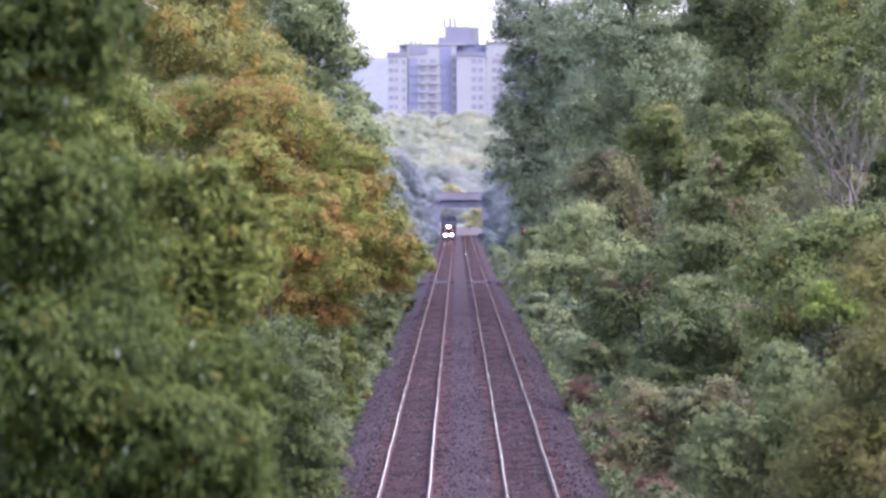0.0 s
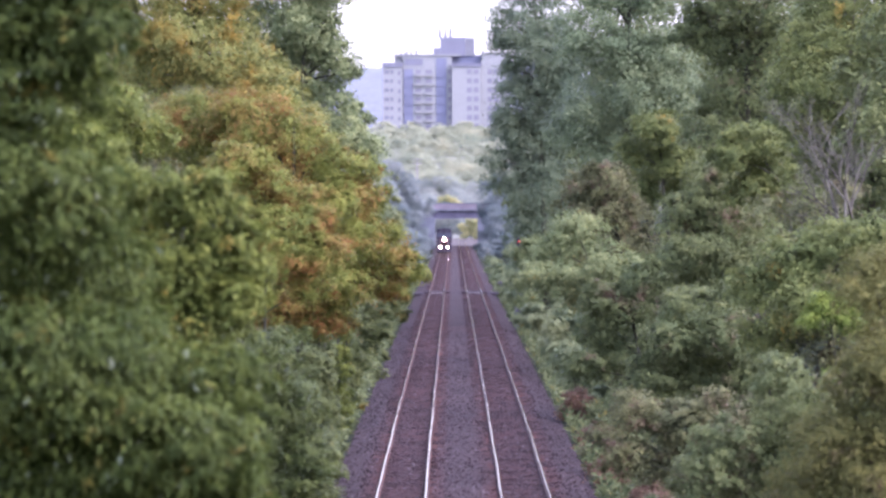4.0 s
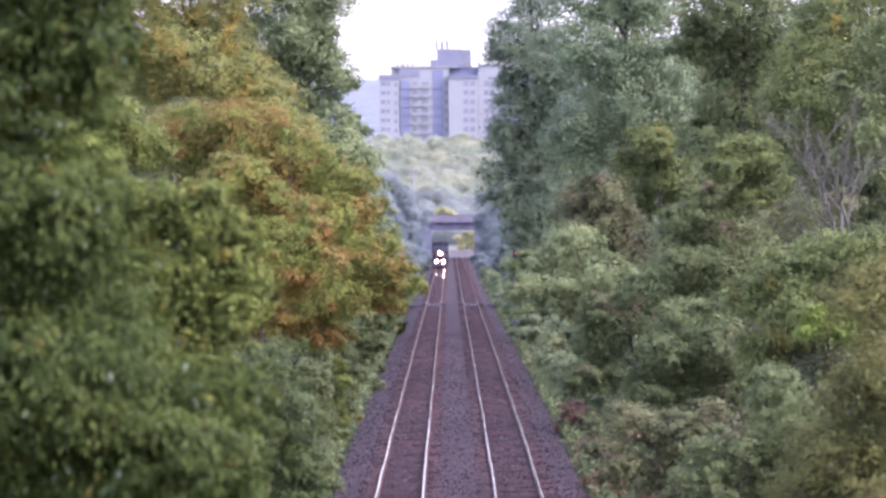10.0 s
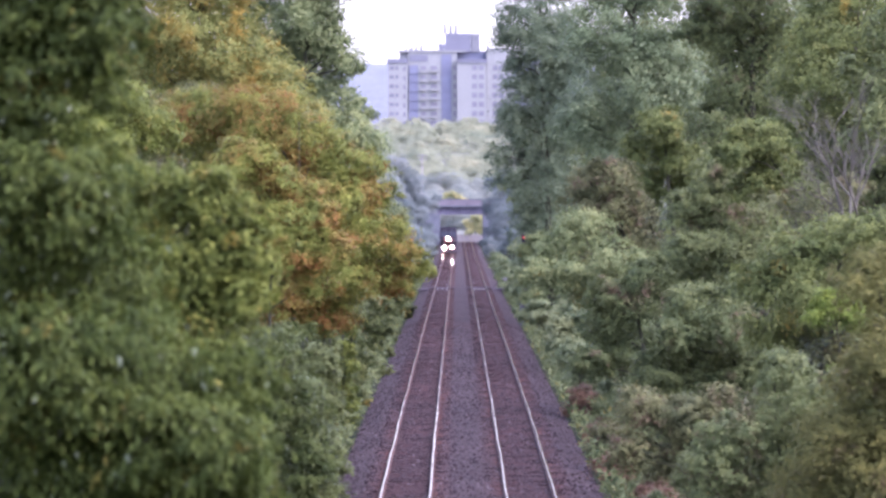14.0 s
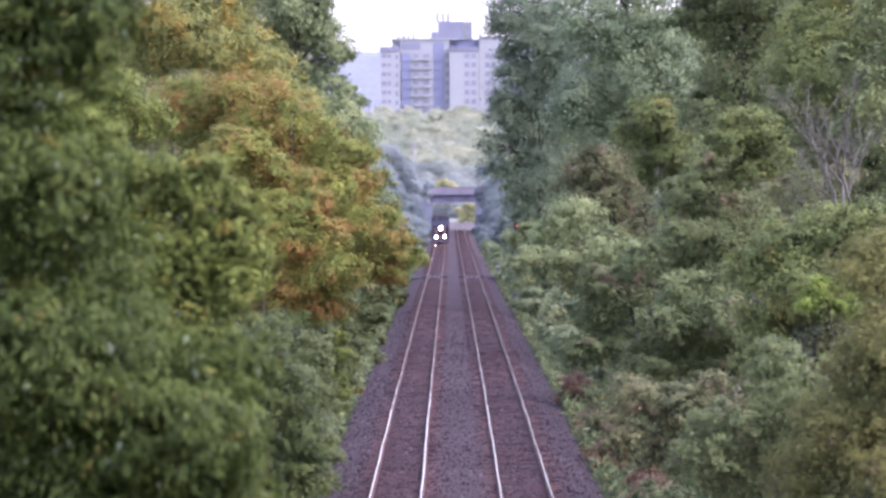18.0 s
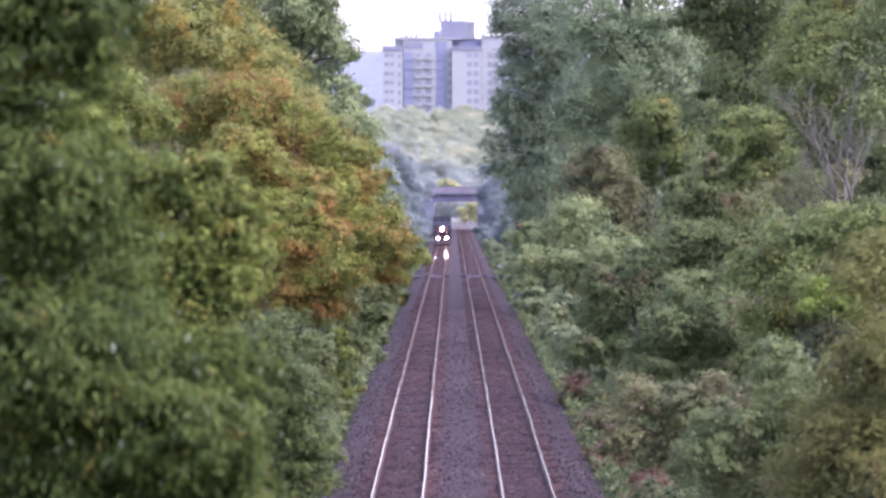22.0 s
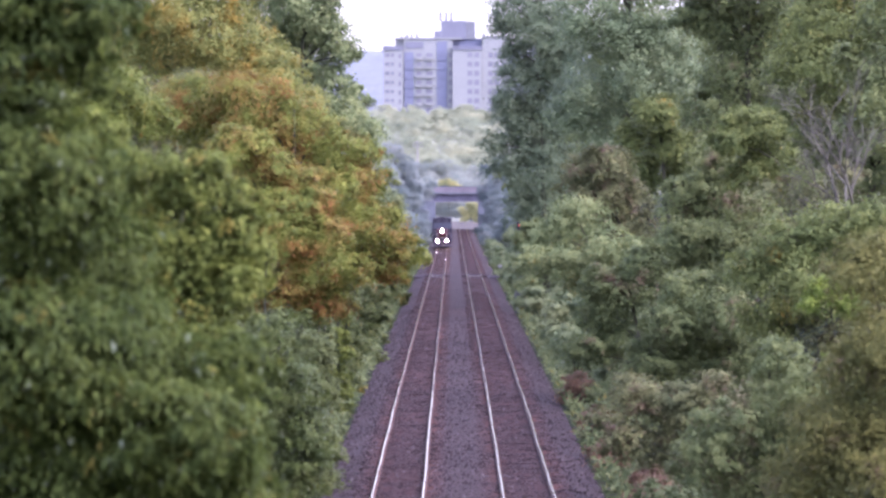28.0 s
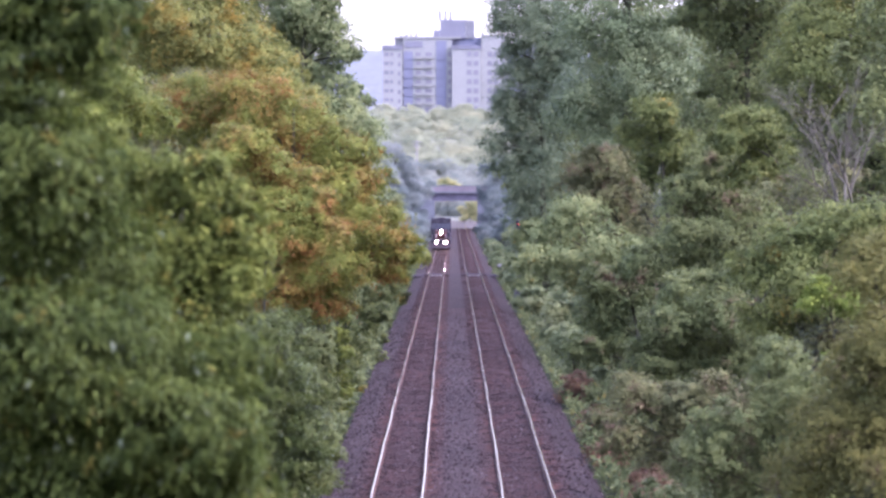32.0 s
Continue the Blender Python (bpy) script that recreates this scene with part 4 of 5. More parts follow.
tree("vine_covered_trunk", "slender trunk wrapped in dull green vines", (-4.75, 160), [(-4.2, 4.48, 0.64), (-4.1, 3.36, 0.58), (-4.3, 2.07, 0.58), (-4.35, 0.95, 0.55), (-4.5, 2.88, 0.72), (-4.4, 4.16, 0.72)],
     12000, 0.12, "hedge", 0.12, droop=0.9, depth=0.6)

for x, y, h, kind in ((-5.0, 176, 5.2, "willow"), (-4.9, 192, 4.8, "hedge"), (-5.1, 210, 5.6, "hedge"), (-5.0, 232, 4.6, "olive"), (-5.2, 258, 5.0, "hedge")):
    g = ground_height(x, y)
    tree("ivy_clad_stem", "slender upright stem hung with dull green creeper", (x, y), [(x + 0.12 * math.sin(3 * k + y), g + 0.5 + h * k / 6, 0.62 - 0.03 * k) for k in range(7)],
         6000, 0.13, kind, 0.08, group="creepers beside the track", droop=1.2, clump=0.4, depth=0.5)

tree("poplar_tree", "tall dark poplar at the edge of the line", (7.0, 430), [(5.29, 22.25, 3.24), (4.00, 21.39, 1.55), (7.23, 20.52, 3.02), (4.64, 17.07, 1.73), (4.21, 19.23, 1.29), (6.15, 18.36, 3.02), (4.00, 14.91, 1.73), (5.29, 14.05, 2.59), (3.13, 15.77, 0.78), (2.92, 12.32, 1.29), (4.21, 11.03, 2.16), (6.59, 10.16, 3.02), (5.29, 7.14, 2.16), (6.15, 4.55, 2.16), (7.67, 14.48, 2.59), (6.59, 25.70, 2.59), (3.56, 23.11, 0.95), (7.67, 17.07, 2.37), (8.53, 19.23, 2.16)],
     60000, 0.24, "poplar", 0.3, clump=0.4, depth=0.9, squash=0.9)
tree("silver_poplar", "tall poplar with pale shimmering leaves", (11.5, 380), [(8.84, 19.98, 2.67), (11.12, 18.84, 2.67), (13.41, 19.22, 2.67), (10.36, 15.78, 3.05), (13.03, 15.78, 3.05), (14.94, 17.31, 2.29), (8.45, 13.88, 2.67), (11.12, 12.35, 3.05), (9.22, 23.41, 3.05), (13.03, 23.03, 3.05), (11.12, 25.70, 3.05), (14.56, 24.94, 2.29), (15.32, 14.26, 1.91)],
     44000, 0.25, "silver", 0.3, clump=0.4, depth=0.9)
tree("maple_tree", "large green broadleaf tree on the bank", (16.5, 320), [(14.78, 18.29, 2.57), (17.03, 17.65, 2.57), (15.74, 15.40, 2.57), (14.46, 13.48, 1.93), (17.67, 14.12, 2.25), (15.74, 20.86, 2.89), (18.95, 18.94, 2.57), (13.49, 18.94, 1.93), (17.35, 23.11, 2.89), (13.81, 22.47, 2.57)],
     26000, 0.26, "maple", 0.26, clump=0.28, depth=0.9)
tree("ash_tree", "bright green tree with bare grey limbs below", (15.6, 238), [(14.73, 14.32, 1.79), (16.40, 15.51, 1.91), (17.84, 14.32, 1.91), (14.01, 12.41, 1.31), (15.69, 12.88, 1.43), (17.36, 12.17, 1.43), (14.97, 15.99, 1.67), (18.55, 16.47, 2.15), (15.93, 17.66, 1.67), (18.08, 18.38, 1.91), (14.73, 10.97, 1.08), (13.54, 13.84, 0.96)],
     28000, 0.17, "bright", 0.1, mat=PALE_BARK, clump=0.28, depth=0.9)
tree("ash_tree", "rounded dull green tree with brownish top", (13.2, 345), [(12.15, 13.46, 1.66), (10.76, 12.07, 1.39), (13.19, 11.38, 1.73), (13.88, 9.30, 1.73), (11.46, 9.65, 1.73)],
     14000, 0.24, "bright", 0.2, clump=0.3, depth=0.9)
tree("hawthorn_tree", "green and brown mottled tree on the slope", (10.2, 320), [(7.07, 9.62, 1.61), (8.35, 10.26, 1.61), (9.32, 8.34, 1.93), (8.03, 8.34, 1.61), (9.64, 6.73, 1.61)],
     13000, 0.22, "brush", 0.16, clump=0.3, depth=0.9)
tree("alder_tree", "soft pale green rounded tree near the track", (8.6, 305), [(6.42, 7.16, 1.84), (5.04, 6.54, 1.29), (7.95, 5.63, 1.68), (4.58, 4.86, 1.47), (6.11, 4.71, 1.68), (9.48, 5.32, 1.38), (7.03, 3.79, 1.53)],
     15000, 0.2, "pale", 0.15, clump=0.32, depth=0.9)
tree("linden_tree", "dense rounded green tree on the slope", (12.9, 250), [(11.35, 9.80, 1.51), (10.22, 8.55, 1.51), (11.98, 8.30, 1.76), (9.72, 6.54, 1.51), (11.22, 6.29, 1.76), (12.73, 6.79, 1.25), (8.97, 5.03, 1.38)],
     24000, 0.18, "maple", 0.18, clump=0.3, depth=0.9)
tree("bright_tree", "bright green young tree on the slope", (15.5, 220), [(11.38, 11.29, 1.33), (10.50, 10.85, 0.88), (12.05, 9.96, 1.33), (12.93, 9.08, 1.10), (11.16, 9.52, 0.88)], 13000, 0.18, "bright", 0.13, clump=0.3, depth=0.9)
tree("dead_tree", "leafless grey branches among the green", (14.0, 205), [(13.06, 9.09, 1.03), (12.03, 8.68, 0.82), (14.09, 9.51, 0.93), (11.00, 8.89, 0.82)], 2200, 0.13, "brush", 0.1, mat=PALE_BARK, depth=0.8)
tree("thorn_tree", "tangled green tree with yellowing tips", (11.7, 180), [(10.52, 7.13, 1.26), (11.79, 7.49, 1.45), (9.44, 6.41, 1.08), (13.05, 7.85, 1.26), (11.06, 5.69, 1.45), (12.69, 6.05, 1.45), (9.80, 4.96, 1.08)],
     22000, 0.15, "bright", 0.13, clump=0.3, depth=0.9)
tree("elder_tree", "dull green tree with brown seed heads", (9.6, 195), [(7.90, 5.38, 1.27), (9.08, 4.60, 1.37), (7.12, 4.21, 1.17), (8.29, 3.23, 1.37), (9.66, 5.78, 0.98), (6.73, 3.04, 1.17), (9.47, 3.04, 1.17)],
     20000, 0.15, "maple", 0.12, clump=0.3, depth=0.9)
tree("dogwood_tree", "grey-green bushy tree near the track", (8.0, 240), [(6.91, 4.48, 1.45), (7.87, 5.69, 1.20), (5.94, 3.52, 1.20), (7.15, 2.55, 1.45), (6.18, 4.96, 1.08), (5.46, 2.07, 1.08)],
     16000, 0.17, "maple", 0.12, clump=0.3, depth=0.9)
locust = tree("locust_tree", "pale yellowish tree with drooping leaves on the slope", (9.6, 112), [(8.22, 7.50, 1.12), (8.67, 5.93, 1.46), (7.89, 5.70, 0.90), (7.55, 4.35, 1.24), (8.45, 3.68, 1.35), (6.88, 3.34, 1.01)],
     36000, 0.095, "dry", 0.08, droop=0.9, clump=0.32, depth=0.9)
tree("bramble_bush", "dark green bramble thicket on the slope", (7.9, 140), [(6.57, 3.12, 1.12), (7.55, 3.68, 1.12), (5.86, 2.27, 0.98), (7.13, 1.85, 1.26), (8.11, 2.55, 0.98), (8.53, 3.96, 0.84), (7.83, 4.80, 0.84)],
     18000, 0.12, "maple", 0.08, category="bush", clump=0.3, depth=0.9)
tree("bramble_bush", "olive-brown thicket beside the track", (6.6, 170), [(5.31, 2.82, 1.02), (6.34, 2.47, 1.02), (4.97, 1.45, 0.85), (6.16, 1.11, 1.02), (6.85, 2.13, 0.85), (7.53, 2.99, 0.85)],
     14000, 0.13, "brush", 0.07, category="bush", clump=0.3, depth=0.9)

for x, y, h in ((21.5, 232, 13.5), (24, 268, 15), (19.5, 285, 13), (26.5, 310, 16), (23, 345, 16.5), (18, 215, 10.5), (17.6, 242, 9.5), (28.5, 365, 17), (19, 410, 17), (8.8, 475, 21), (11, 525, 24), (15.5, 455, 23), (13.5, 480, 26), (18.5, 500, 24), (22.5, 470, 23), (27, 500, 24), (32, 480, 23), (24, 420, 20), (29, 430, 21), (13.0, 445, 25)):
    g = ground_height(x, y)
    tree("bank_tree", "green broadleaf tree on top of the bank", (x, y), [(x + dx, g + h * k, h * q) for dx, k, q in ((-1.6, 0.45, 0.2), (1.5, 0.5, 0.2), (0, 0.7, 0.22), (-1.2, 0.85, 0.15), (0.9, 0.88, 0.14), (0.2, 0.3, 0.2), (-2.6, 0.65, 0.14), (2.5, 0.7, 0.14))],
         3600 if y > 260 else 8000, 0.46 if y > 260 else 0.27, "maple", 0.2, clump=0.34)
for x, y, h in ((-15.5, 175, 9.0), (-17.5, 240, 11), (-14.5, 265, 9.0), (-19.5, 300, 13), (-13.0, 120, 7.0), (-8.8, 98, 11.0), (-10.5, 108, 12.5), (-12.2, 380, 12), (-10.6, 420, 9), (-15.5, 250, 14), (-14.5, 300, 15.5)):
    g = ground_height(x, y)
    tree("bank_tree", "green broadleaf tree on top of the bank", (x, y), [(x + dx, g + h * k, h * q) for dx, k, q in ((-1.6, 0.45, 0.2), (1.5, 0.5, 0.2), (0, 0.7, 0.22), (-1.2, 0.85, 0.15), (0.9, 0.88, 0.14), (0.2, 0.3, 0.2), (-2.6, 0.65, 0.14), (2.5, 0.7, 0.14))],
         4000, 0.36, "olive", 0.2, clump=0.34)

tree("lineside_tree", "hazy tree beside the bridge", (9.0, 1212), [(7.22, 11.73, 2.07), (5.52, 7.35, 1.09), (5.88, 5.41, 0.97), (7.71, 6.87, 2.68), (6.49, 1.39, 1.46), (6.74, -1.65, 1.46), (9.41, 2.00, 2.92), (10.63, 8.08, 2.68), (7.22, 4.43, 1.70), (7.95, -1.65, 1.95), (11.60, 0.78, 2.92), (10.02, 12.95, 2.19)], 16000, 0.32, "haze_dark", 0.2, group="far trees along the line")
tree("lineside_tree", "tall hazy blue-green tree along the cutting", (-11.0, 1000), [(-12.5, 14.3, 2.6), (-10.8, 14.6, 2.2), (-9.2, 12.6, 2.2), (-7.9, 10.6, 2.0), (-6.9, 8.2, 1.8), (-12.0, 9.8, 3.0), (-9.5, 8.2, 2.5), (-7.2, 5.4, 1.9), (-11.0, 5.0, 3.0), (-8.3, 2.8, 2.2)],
     16000, 0.32, "haze_dark", 0.2, group="far trees along the line")
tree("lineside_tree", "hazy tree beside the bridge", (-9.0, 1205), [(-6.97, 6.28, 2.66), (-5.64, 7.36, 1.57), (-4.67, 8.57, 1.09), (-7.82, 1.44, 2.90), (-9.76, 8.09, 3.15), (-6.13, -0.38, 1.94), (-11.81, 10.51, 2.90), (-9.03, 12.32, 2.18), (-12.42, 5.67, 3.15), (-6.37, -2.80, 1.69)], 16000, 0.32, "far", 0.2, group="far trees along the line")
tree("yellow_bush", "sunlit yellow-green bush beyond the bridge", (-1.5, 1497), [(-3.1, 8.95, 1.3), (-1.5, 9.1, 1.4), (0.15, 8.4, 1.3), (1.5, 7.7, 0.95), (-2.2, 6.9, 1.4), (-0.6, 6.4, 1.4), (-1.6, 4.8, 1.5)], 5000, 0.4, "hazel", 0.06, category="bush", group="bushes beyond the bridge")
tree("yellow_bush", "pale yellow-green bush beyond the bridge", (6.5, 1440), [(5.17, 1.78, 1.59), (5.75, -0.24, 1.45), (3.44, 1.20, 1.45), (6.18, 3.23, 1.45), (4.31, 3.23, 1.45), (2.86, -0.24, 1.16), (1.99, 2.07, 1.16)], 6000, 0.4, "hazel", 0.12, category="bush", group="bushes beyond the bridge")
tree("dark_bush", "dull green bush beyond the bridge", (4.5, 1460), [(4.3, 0.5, 1.17), (3.5, -0.2, 0.8), (4.9, 1.4, 0.88)], 2400, 0.4, "far", 0.12, category="bush", group="bushes beyond the bridge")

# a dense belt of trees on the plain behind both banks
rng = random.Random(88)
for s, x0, x1, y0, y1, n, h0, h1 in ((1, 11, 44, 545, 600, 12, 15, 21), (-1, 11, 40, 430, 480, 9, 12, 17)):
    for k in range(n):
        x, y, h = s * (x0 + (x1 - x0) * (k + 0.5) / n), rng.uniform(y0, y1), rng.uniform(h0, h1)
        g = ground_height(x, y)
        tree("belt_tree", "dense dull green tree behind the cutting", (x, y), [(x + dx * 1.2, g + h * q, h * r) for dx, q, r in ((-1.4, 0.3, 0.2), (1.4, 0.35, 0.2), (-1, 0.55, 0.2), (1.2, 0.6, 0.2), (0, 0.78, 0.2), (0, 0.15, 0.16))],
             2200, 0.85, "maple", 0.25, group="trees behind the cutting", clump=0.36)

# ---- trees further along the cutting ----
FAR_LABEL = "trees far along the cutting in haze-tinted grey-green"
rows = ((-1, 420, 8.5, 9), (-1, 480, 7.8, 9), (-1, 560, 9.5, 10), (-1, 660, 8.4, 8), (-1, 760, 9.0, 11), (-1, 880, 8.6, 9), (-1, 1000, 9.4, 12), (-1, 1110, 10.0, 10), (-1, 1190, 11.0, 9),
        (1, 540, 9.0, 12), (1, 640, 9.2, 10), (1, 760, 9.5, 11), (1, 900, 9.0, 11), (1, 1040, 10.0, 12), (1, 1130, 9.6, 13), (1, 1195, 10.5, 12))
rng = random.Random(21)
for s, y, x, h in rows:
    g = ground_height(s * x, y)
    lobes = []
    for k in range(7):
        r = rng.uniform(1.3, 2.2)
        lobes.append((s * (x + rng.uniform(-2.2, 3.5)), g + r * 0.6 + (h - r) * rng.uniform(0.05, 0.95), r))
    lobes.append((s * x, g + h - 1.5, 1.7))
    tree("lineside_tree", FAR_LABEL, (s * x, y), lobes, 4600, 0.44, "far" if y > 700 else "haze_green", 0.2, group="far trees along the line", clump=0.35)

# ---- shrubs on the banks ----
rng = random.Random(5)
for s in (-1, 1):
    y = 150.0 if s < 0 else 135.0
    while y < 560:
        for lane in range(7 if s > 0 and 175 < y < 400 else 4):
            x = s * (5.6 + lane * 2.6 + rng.uniform(-0.5, 0.9))
            r = rng.uniform(0.7, 1.1) + 0.35 * min(lane, 4)
            if s < 0 and y < 205 and lane > 1:
                continue
            tall = rng.uniform(1.3, 2.0)
            if lane == 0 and y > (190 if s < 0 else 270):
                x, r, tall = s * (5.7 + rng.uniform(-0.2, 0.3) - (0.35 if s < 0 and y > 260 else 0)), 1.15, rng.uniform(2.2, 2.9)
            kind = "haze_green" if y > 250 and lane < 2 and s > 0 else "hedge" if s < 0 and lane == 0 else "pale" if lane == 0 and y > (190 if s < 0 else 270) else rng.choice(("brush", "maple", "weed", "bright", "weed", "dry")) if lane < 2 else rng.choice(("brush", "maple", "bright", "maple"))
            names = {"brush": "olive-brown shrub on the bank", "maple": "dark green shrub on the bank", "weed": "pale green lineside shrub",
                     "bright": "bright green shrub on the bank", "dry": "dry yellowish shrub beside the ballast", "pale": "tall pale green shrub at the edge of the ballast", "hedge": "dull green hedge shrub at the edge of the ballast", "haze_green": "haze-paled grey-green shrub beside the line"}
            shrub(names[kind], x, y + rng.uniform(-4, 4), r, r * tall, int(1900 if lane == 0 else 800 * min(1, 200 / y) + 300 if lane < 3 else 300), (0.0009 * y + 0.02 if y > 160 else 0.15) * (0.8 if lane == 0 else 1.15 if lane < 3 else 1.6), kind)
        y += 9 + y * 0.035

for s in (-1, 1):
    y = 575.0
    while y < 1215:
        for lane in range(3):
            x = s * (6.2 + lane * 3.0 + rng.uniform(-0.5, 0.9))
            r = rng.uniform(1.2, 1.7) + 0.4 * lane
            shrub("grey-green shrub far along the cutting", x, y + rng.uniform(-6, 6), r, r * rng.uniform(1.3, 1.9), 800, 0.46, "haze_green" if y < 950 and s > 0 else "weed" if y < 760 else "far")
        y += 24

# ---- leafless branches among the green ----
def bare_tree(label, x, y, height, lean, seed, spread=0.55):
    """A dead tree: a leaning stem that forks four times into thin grey twigs."""
    r = random.Random(seed)
    z = ground_height(x, y) - 0.05
    thing = empty("bare_tree", x, y, z, label, "tree", "bare trees")
    stem, twigs = bmesh.new(), bmesh.new()

    def fork(p, way, long, thick, depth):
        mid = p + way * long * 0.5 + Vector((r.uniform(-1, 1), r.uniform(-1, 1), r.uniform(-0.3, 0.6))) * long * 0.08
        end = p + way * long
        tube(stem if depth < 2 else twigs, [p, mid, end], thick, thick * 0.62, 6 if depth < 2 else 5)
        if depth < 5:
            for _ in range(3 if depth else 4):
                turn = Vector((r.gauss(0, 1), r.gauss(0, 1), r.gauss(0.25, 0.7))) * spread
                fork(end if r.random() < 0.6 else p.lerp(end, r.uniform(0.5, 0.9)), (way + turn).normalized(), long * r.uniform(0.55, 0.8), thick * 0.58, depth + 1)

    fork(Vector((0, 0, 0)), Vector((lean, -0.1, 1)).normalized(), height * 0.42, 0.11, 0)
    part("trunk", stem, DEAD_BARK, thing, smooth=True)
    tagged(part("twig_spray", twigs, DEAD_BARK, thing, "thin leafless grey twigs"), kind="stuff")


bare_tree("leafless grey tree with forking twigs on the slope", 14.9, 214, 6.5, -0.25, 3)
bare_tree("leafless grey tree with forking twigs on the slope", 13.6, 206, 3.6, -0.5, 8, 0.8)
bare_tree("leafless grey-brown limbs rising out of the green slope", 14.4, 199, 7.2, -0.2, 21, 0.42)
bare_tree("leafless grey bush tangle on the slope", 11.8, 200, 3.4, -0.6, 12, 0.9)

tree("lime_sapling", "fresh lime-green sapling among darker bushes", (11.6, 171), [(11.0, 6.0, 0.55), (11.5, 5.75, 0.5), (10.55, 5.6, 0.4), (11.9, 5.3, 0.45), (11.4, 3.75, 0.5), (11.0, 3.5, 0.35), (10.3, 3.0, 0.4)],
     7000, 0.13, "lime", 0.05, group="saplings on the slope", clump=0.4)

# ---- reddish dock and weeds along the ballast ----
def weeds(name, label, x0, x1, y0, y1, count, leaf, species, height):
    global SEED
    SEED += 1
    r = np.random.default_rng(SEED)
    xs, ys = r.uniform(x0, x1, count), y0 * (y1 / y0) ** r.uniform(0, 1, count)
    keep = np.sin(ys * 0.9 + xs) + np.sin(ys * 0.23 + 2 * xs) > -0.6
    xs, ys = xs[keep], ys[keep]
    zs = np.array([ground_height(a, b) for a, b in zip(xs, ys)]) + height * r.uniform(0, 1, len(xs)) ** 1.5
    co, tris = leaves(np.stack([xs, ys, zs], 1), r.normal(size=(len(xs), 3)) + [0, -0.4, 0.5], leaf, r, -0.8, 0.2)
    tagged(triangles(name, co, tris, LEAF[species]), label, "weeds", kind="stuff")


weeds("weeds", "green weeds along the ballast shoulder", -9.0, -4.5, 140, 700, 30000, 0.32, "weed", 0.7)
weeds("weeds", "green weeds along the ballast shoulder", 4.5, 11.0, 140, 700, 42000, 0.32, "weed", 0.7)
for x, y in ((4.95, 250), (5.15, 244), (5.3, 218), (5.2, 211), (5.35, 168), (5.8, 163), (5.6, 172), (5.1, 190)):
    shrub("rust-red dock plants beside the ballast", x, y, 0.95, 1.7, 2000, 0.13, "dock", "weeds", "dock plants", "dock_plant")

# ---- woods on the hill ----
def woods(name, label, y0, y1, x0, x1, n, count, leaf, species, r0, r1):
    global SEED
    SEED += 1
    r = random.Random(SEED)
    lobes = []
    for _ in range(n):
        x, y, lr = r.uniform(x0, x1), r.uniform(y0, y1), r.uniform(r0, r1)
        g = ground_height(x, y)
        lobes.append((x, y, g + lr * r.uniform(0.05, 0.75), lr))
    ob = crown(name, lobes, count, leaf, LEAF[species], None, 0.3, 0.3, 0.4, 0.9, 34, 0.88)
    tagged(ob, label, "woods", kind="stuff")


# the haze over the hill sits in the leaf colours, bluer low down
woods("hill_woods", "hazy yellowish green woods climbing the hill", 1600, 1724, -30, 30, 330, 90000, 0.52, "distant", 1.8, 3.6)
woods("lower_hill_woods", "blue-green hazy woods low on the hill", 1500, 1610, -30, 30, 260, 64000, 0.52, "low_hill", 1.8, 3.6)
woods("hill_foot_trees", "trees at the foot of the hill in haze-tinted grey-green", 1485, 1545, -34, 34, 70, 30000, 0.6, "low_hill", 2.0, 3.6)
woods("hilltop_trees", "haze-paled green trees in front of the tower", 1722, 1738, -30, 30, 44, 24000, 0.6, "distant", 2.4, 3.3)

# ---- utility pole ----
POLE = plain("weathered_pole", (0.21, 0.20, 0.19), 0.9, 0, 0.2, 0.5, 0.2)


def utility_pole(x, y, top):
    z = ground_height(x, y) - 0.1
    p = empty("utility_pole", x, y, z, "pale wooden utility pole standing above the trees", "utility pole")
    part("shaft", tube(bmesh.new(), [(0, 0, 0), (0, 0, (top - z) * 0.5), (0, 0, top - z)], 0.2, 0.13, 10), POLE, p, smooth=True)
    for dz in (0.5, 1.3):
        arm = part("crossarm", box(bmesh.new(), -1.2, 1.2, -0.19, -0.08, top - z - dz - 0.07, top - z - dz + 0.07, 0.015), POLE, p)
        for dx in (-1.05, -0.5, 0.5, 1.05):
            part("insulator", disc(bmesh.new(), dx, -0.13, top - z - dz + 0.15, 0.06, 0.16, "z", 10, 0.04), CONCRETE, arm)


utility_pole(-8.3, 1275, 18.5)


# ---- railway signal and marker ----
RED_LIGHT = plain("red_signal_lens", (1.0, 0.10, 0.08), 0.3, 0, 0.0, 1.0, 0.0, emit=0.22)
SIGNAL_GREY = plain("signal_grey_paint", (0.10, 0.10, 0.11), 0.7, 0, 0.3, 2.0, 0.1)


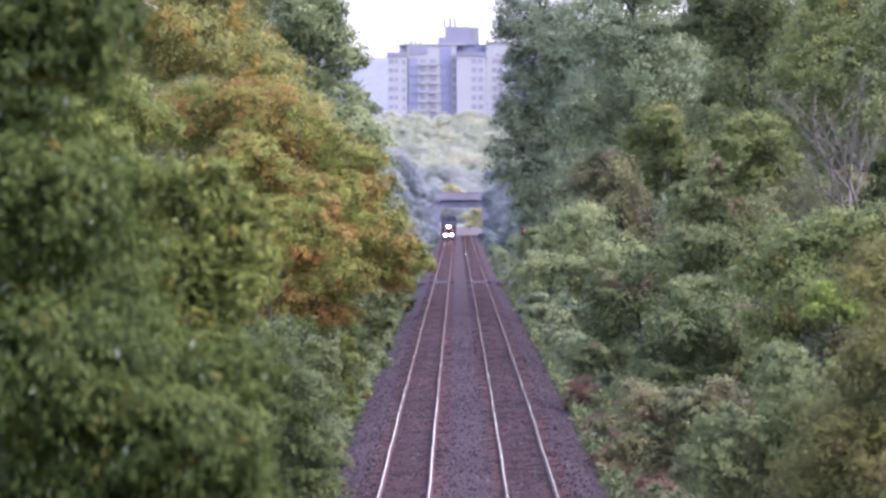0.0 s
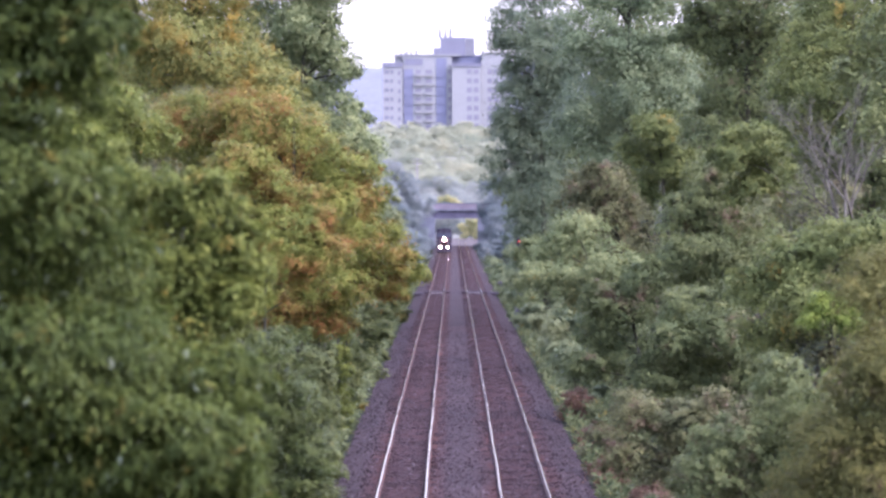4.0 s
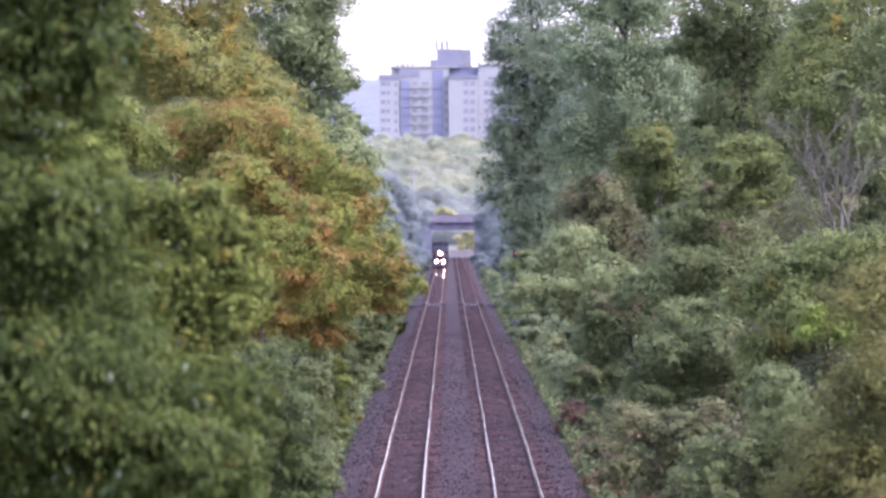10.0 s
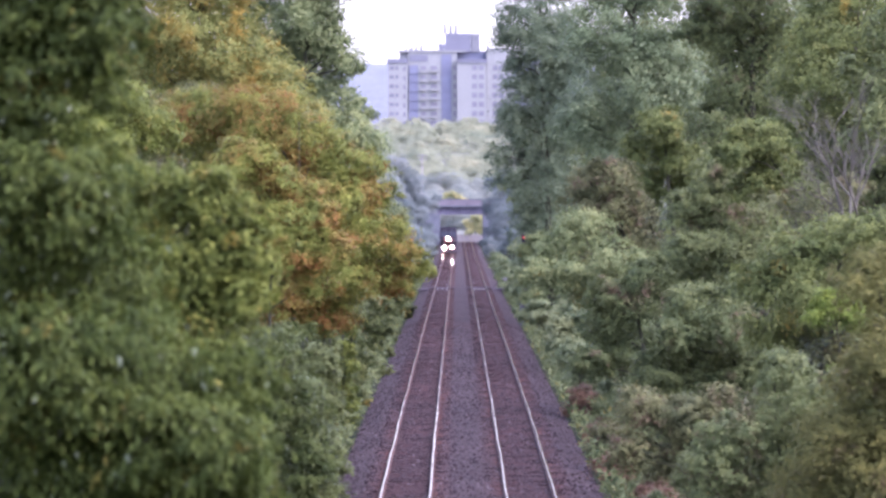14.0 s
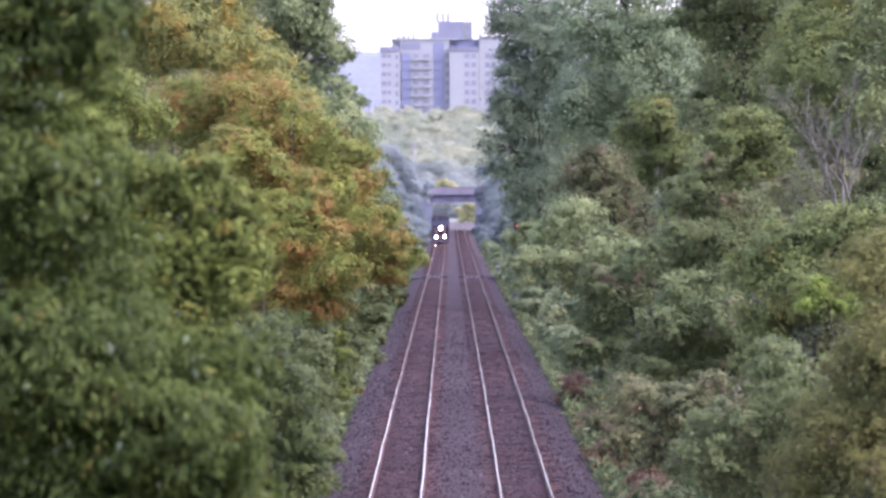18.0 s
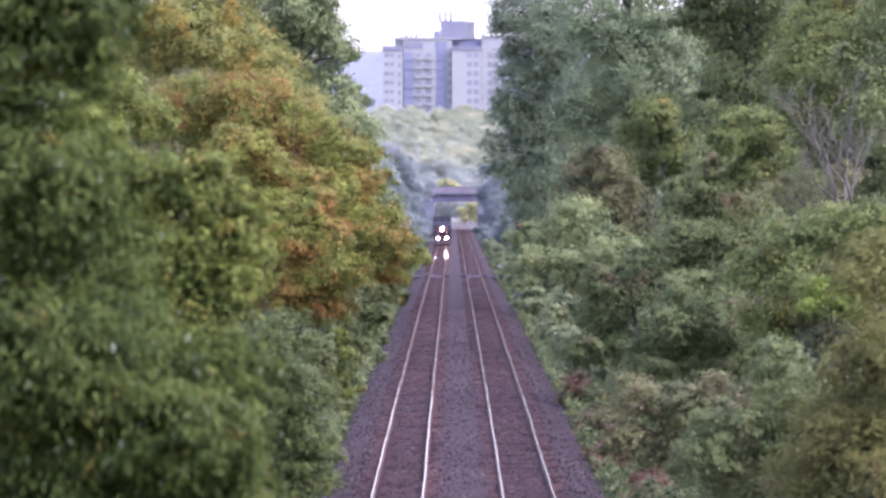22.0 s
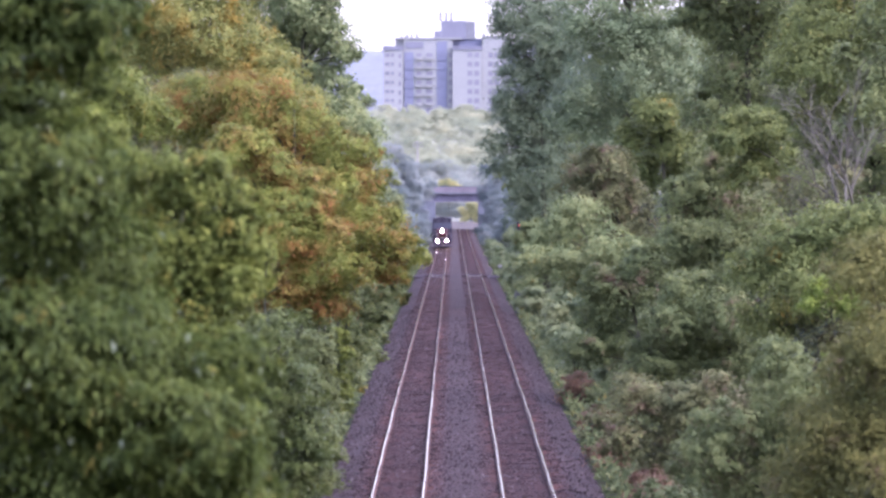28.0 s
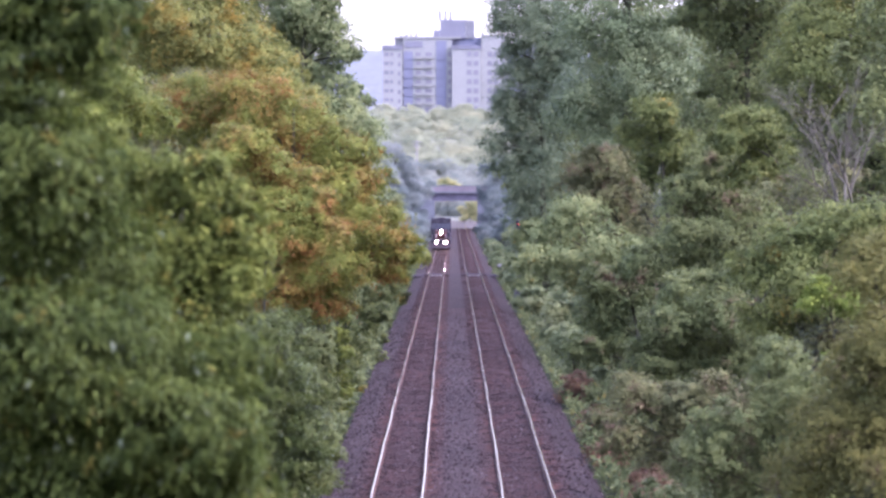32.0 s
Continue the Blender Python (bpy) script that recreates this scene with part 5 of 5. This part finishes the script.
def railway_signal(x, y, head):
    z = level(y) - 0.6
    s = empty("railway_signal", x, y, z, "grey mast railway signal showing a red light", "signal")
    h = head - z
    part("mast", tube(bmesh.new(), [(0, 0.3, 0), (0, 0.3, h * 0.5), (0, 0.3, h + 0.3)], 0.05, 0.045, 10), SIGNAL_GREY, s, smooth=True)
    part("base", box(bmesh.new(), -0.3, 0.3, 0.0, 0.6, 0, 0.35, 0.04), CONCRETE, s)
    part("relay_case", box(bmesh.new(), -0.35, 0.35, 0.4, 0.85, 0.36, 1.7, 0.03), SIGNAL_GREY, s)
    plate = part("backplate", box(bmesh.new(), -0.2, 0.2, 0.12, 0.16, h - 0.85, h + 0.25, 0.01), BLACK, s, "black signal backplate")
    for k, dz in enumerate((0.0, -0.33, -0.66)):
        hood = part("hood", disc(bmesh.new(), 0, 0.0, h + dz + 0.01, 0.1, 0.22), BLACK, plate)
        part("lens", disc(bmesh.new(), 0, -0.12, h + dz, 0.075, 0.02), RED_LIGHT if k == 0 else STEEL, hood, "glowing red lens" if k == 0 else "unlit lens")
    part("ladder", tube(tube(bmesh.new(), [(-0.18, 0.5, 0.3), (-0.18, 0.45, h - 0.9)], 0.02, 0.02, 5), [(0.18, 0.5, 0.3), (0.18, 0.45, h - 0.9)], 0.02, 0.02, 5), SIGNAL_GREY, s)


railway_signal(4.75, 428, 6.0)
tree("lineside_sapling", "pale grey-green sapling half hiding a signal", (5.6, 415), [(4.9, 4.5, 0.85), (4.65, 5.25, 0.7), (5.5, 5.7, 0.85), (5.0, 6.1, 0.45), (4.75, 3.0, 1.0), (5.3, 1.6, 1.1), (6.0, 4.2, 1.0)],
     9000, 0.2, "pale", 0.06, group="saplings beside the line", clump=0.35)


def track_marker(x, y):
    z = ground_height(x, y) - 0.02
    m = empty("track_marker", x, y, z, "small white marker board on a post beside the track", "marker")
    part("post", tube(bmesh.new(), [(0, 0, 0), (0, 0, 0.6), (0, 0, 1.5)], 0.035, 0.035, 8), SIGNAL_GREY, m)
    part("board", box(bmesh.new(), -0.32, 0.32, -0.06, -0.035, 1.25, 1.5, 0.01), WHITE, m, "pale blank marker board")


track_marker(5.0, 620)


def motions():
    rows = []
    for t in (0, 4, 8, 12, 16, 20, 24, 28, 32):
        y = 1100 - 8.6 * t
        rows.append((t, pose(-1.94, y, level(y) + 0.002)))
    walk(loco, rows)
    # trees lean a little in the wind, about their feet
    for thing, leans in (
            (tall_tree, ((0, 0.45), (3, 0.0), (6, 0.1), (9, 0.25), (11, 0.2), (13.5, -0.6), (15, -0.3), (17.5, -1.0), (19, -0.5), (22, -0.45), (25, -0.2), (28, -0.2), (32, 0.0))),
            (locust, ((0, 0.4), (2, -0.5), (4, 0.3), (6, -0.4), (8, 0.5), (10.5, -0.3), (12.5, 0.4), (14.5, -0.4), (16.5, 0.3), (19.5, 0.5), (21.5, -0.7), (23.7, 0.6), (25.5, -0.6), (29, -0.9), (32, -0.1))),
            (walnut, ((0, -0.05), (1.2, 0.12), (3, -0.32), (5.5, 0.0), (9, 0.02), (12.5, 0.25), (14.5, 0.1), (18, 0.03), (25, 0.0), (32, 0.0)))):
        x, y, z = thing.location
        walk(thing, [(t, pose(x, y, z, 0, deg, 0)) for t, deg in leans])


motions()
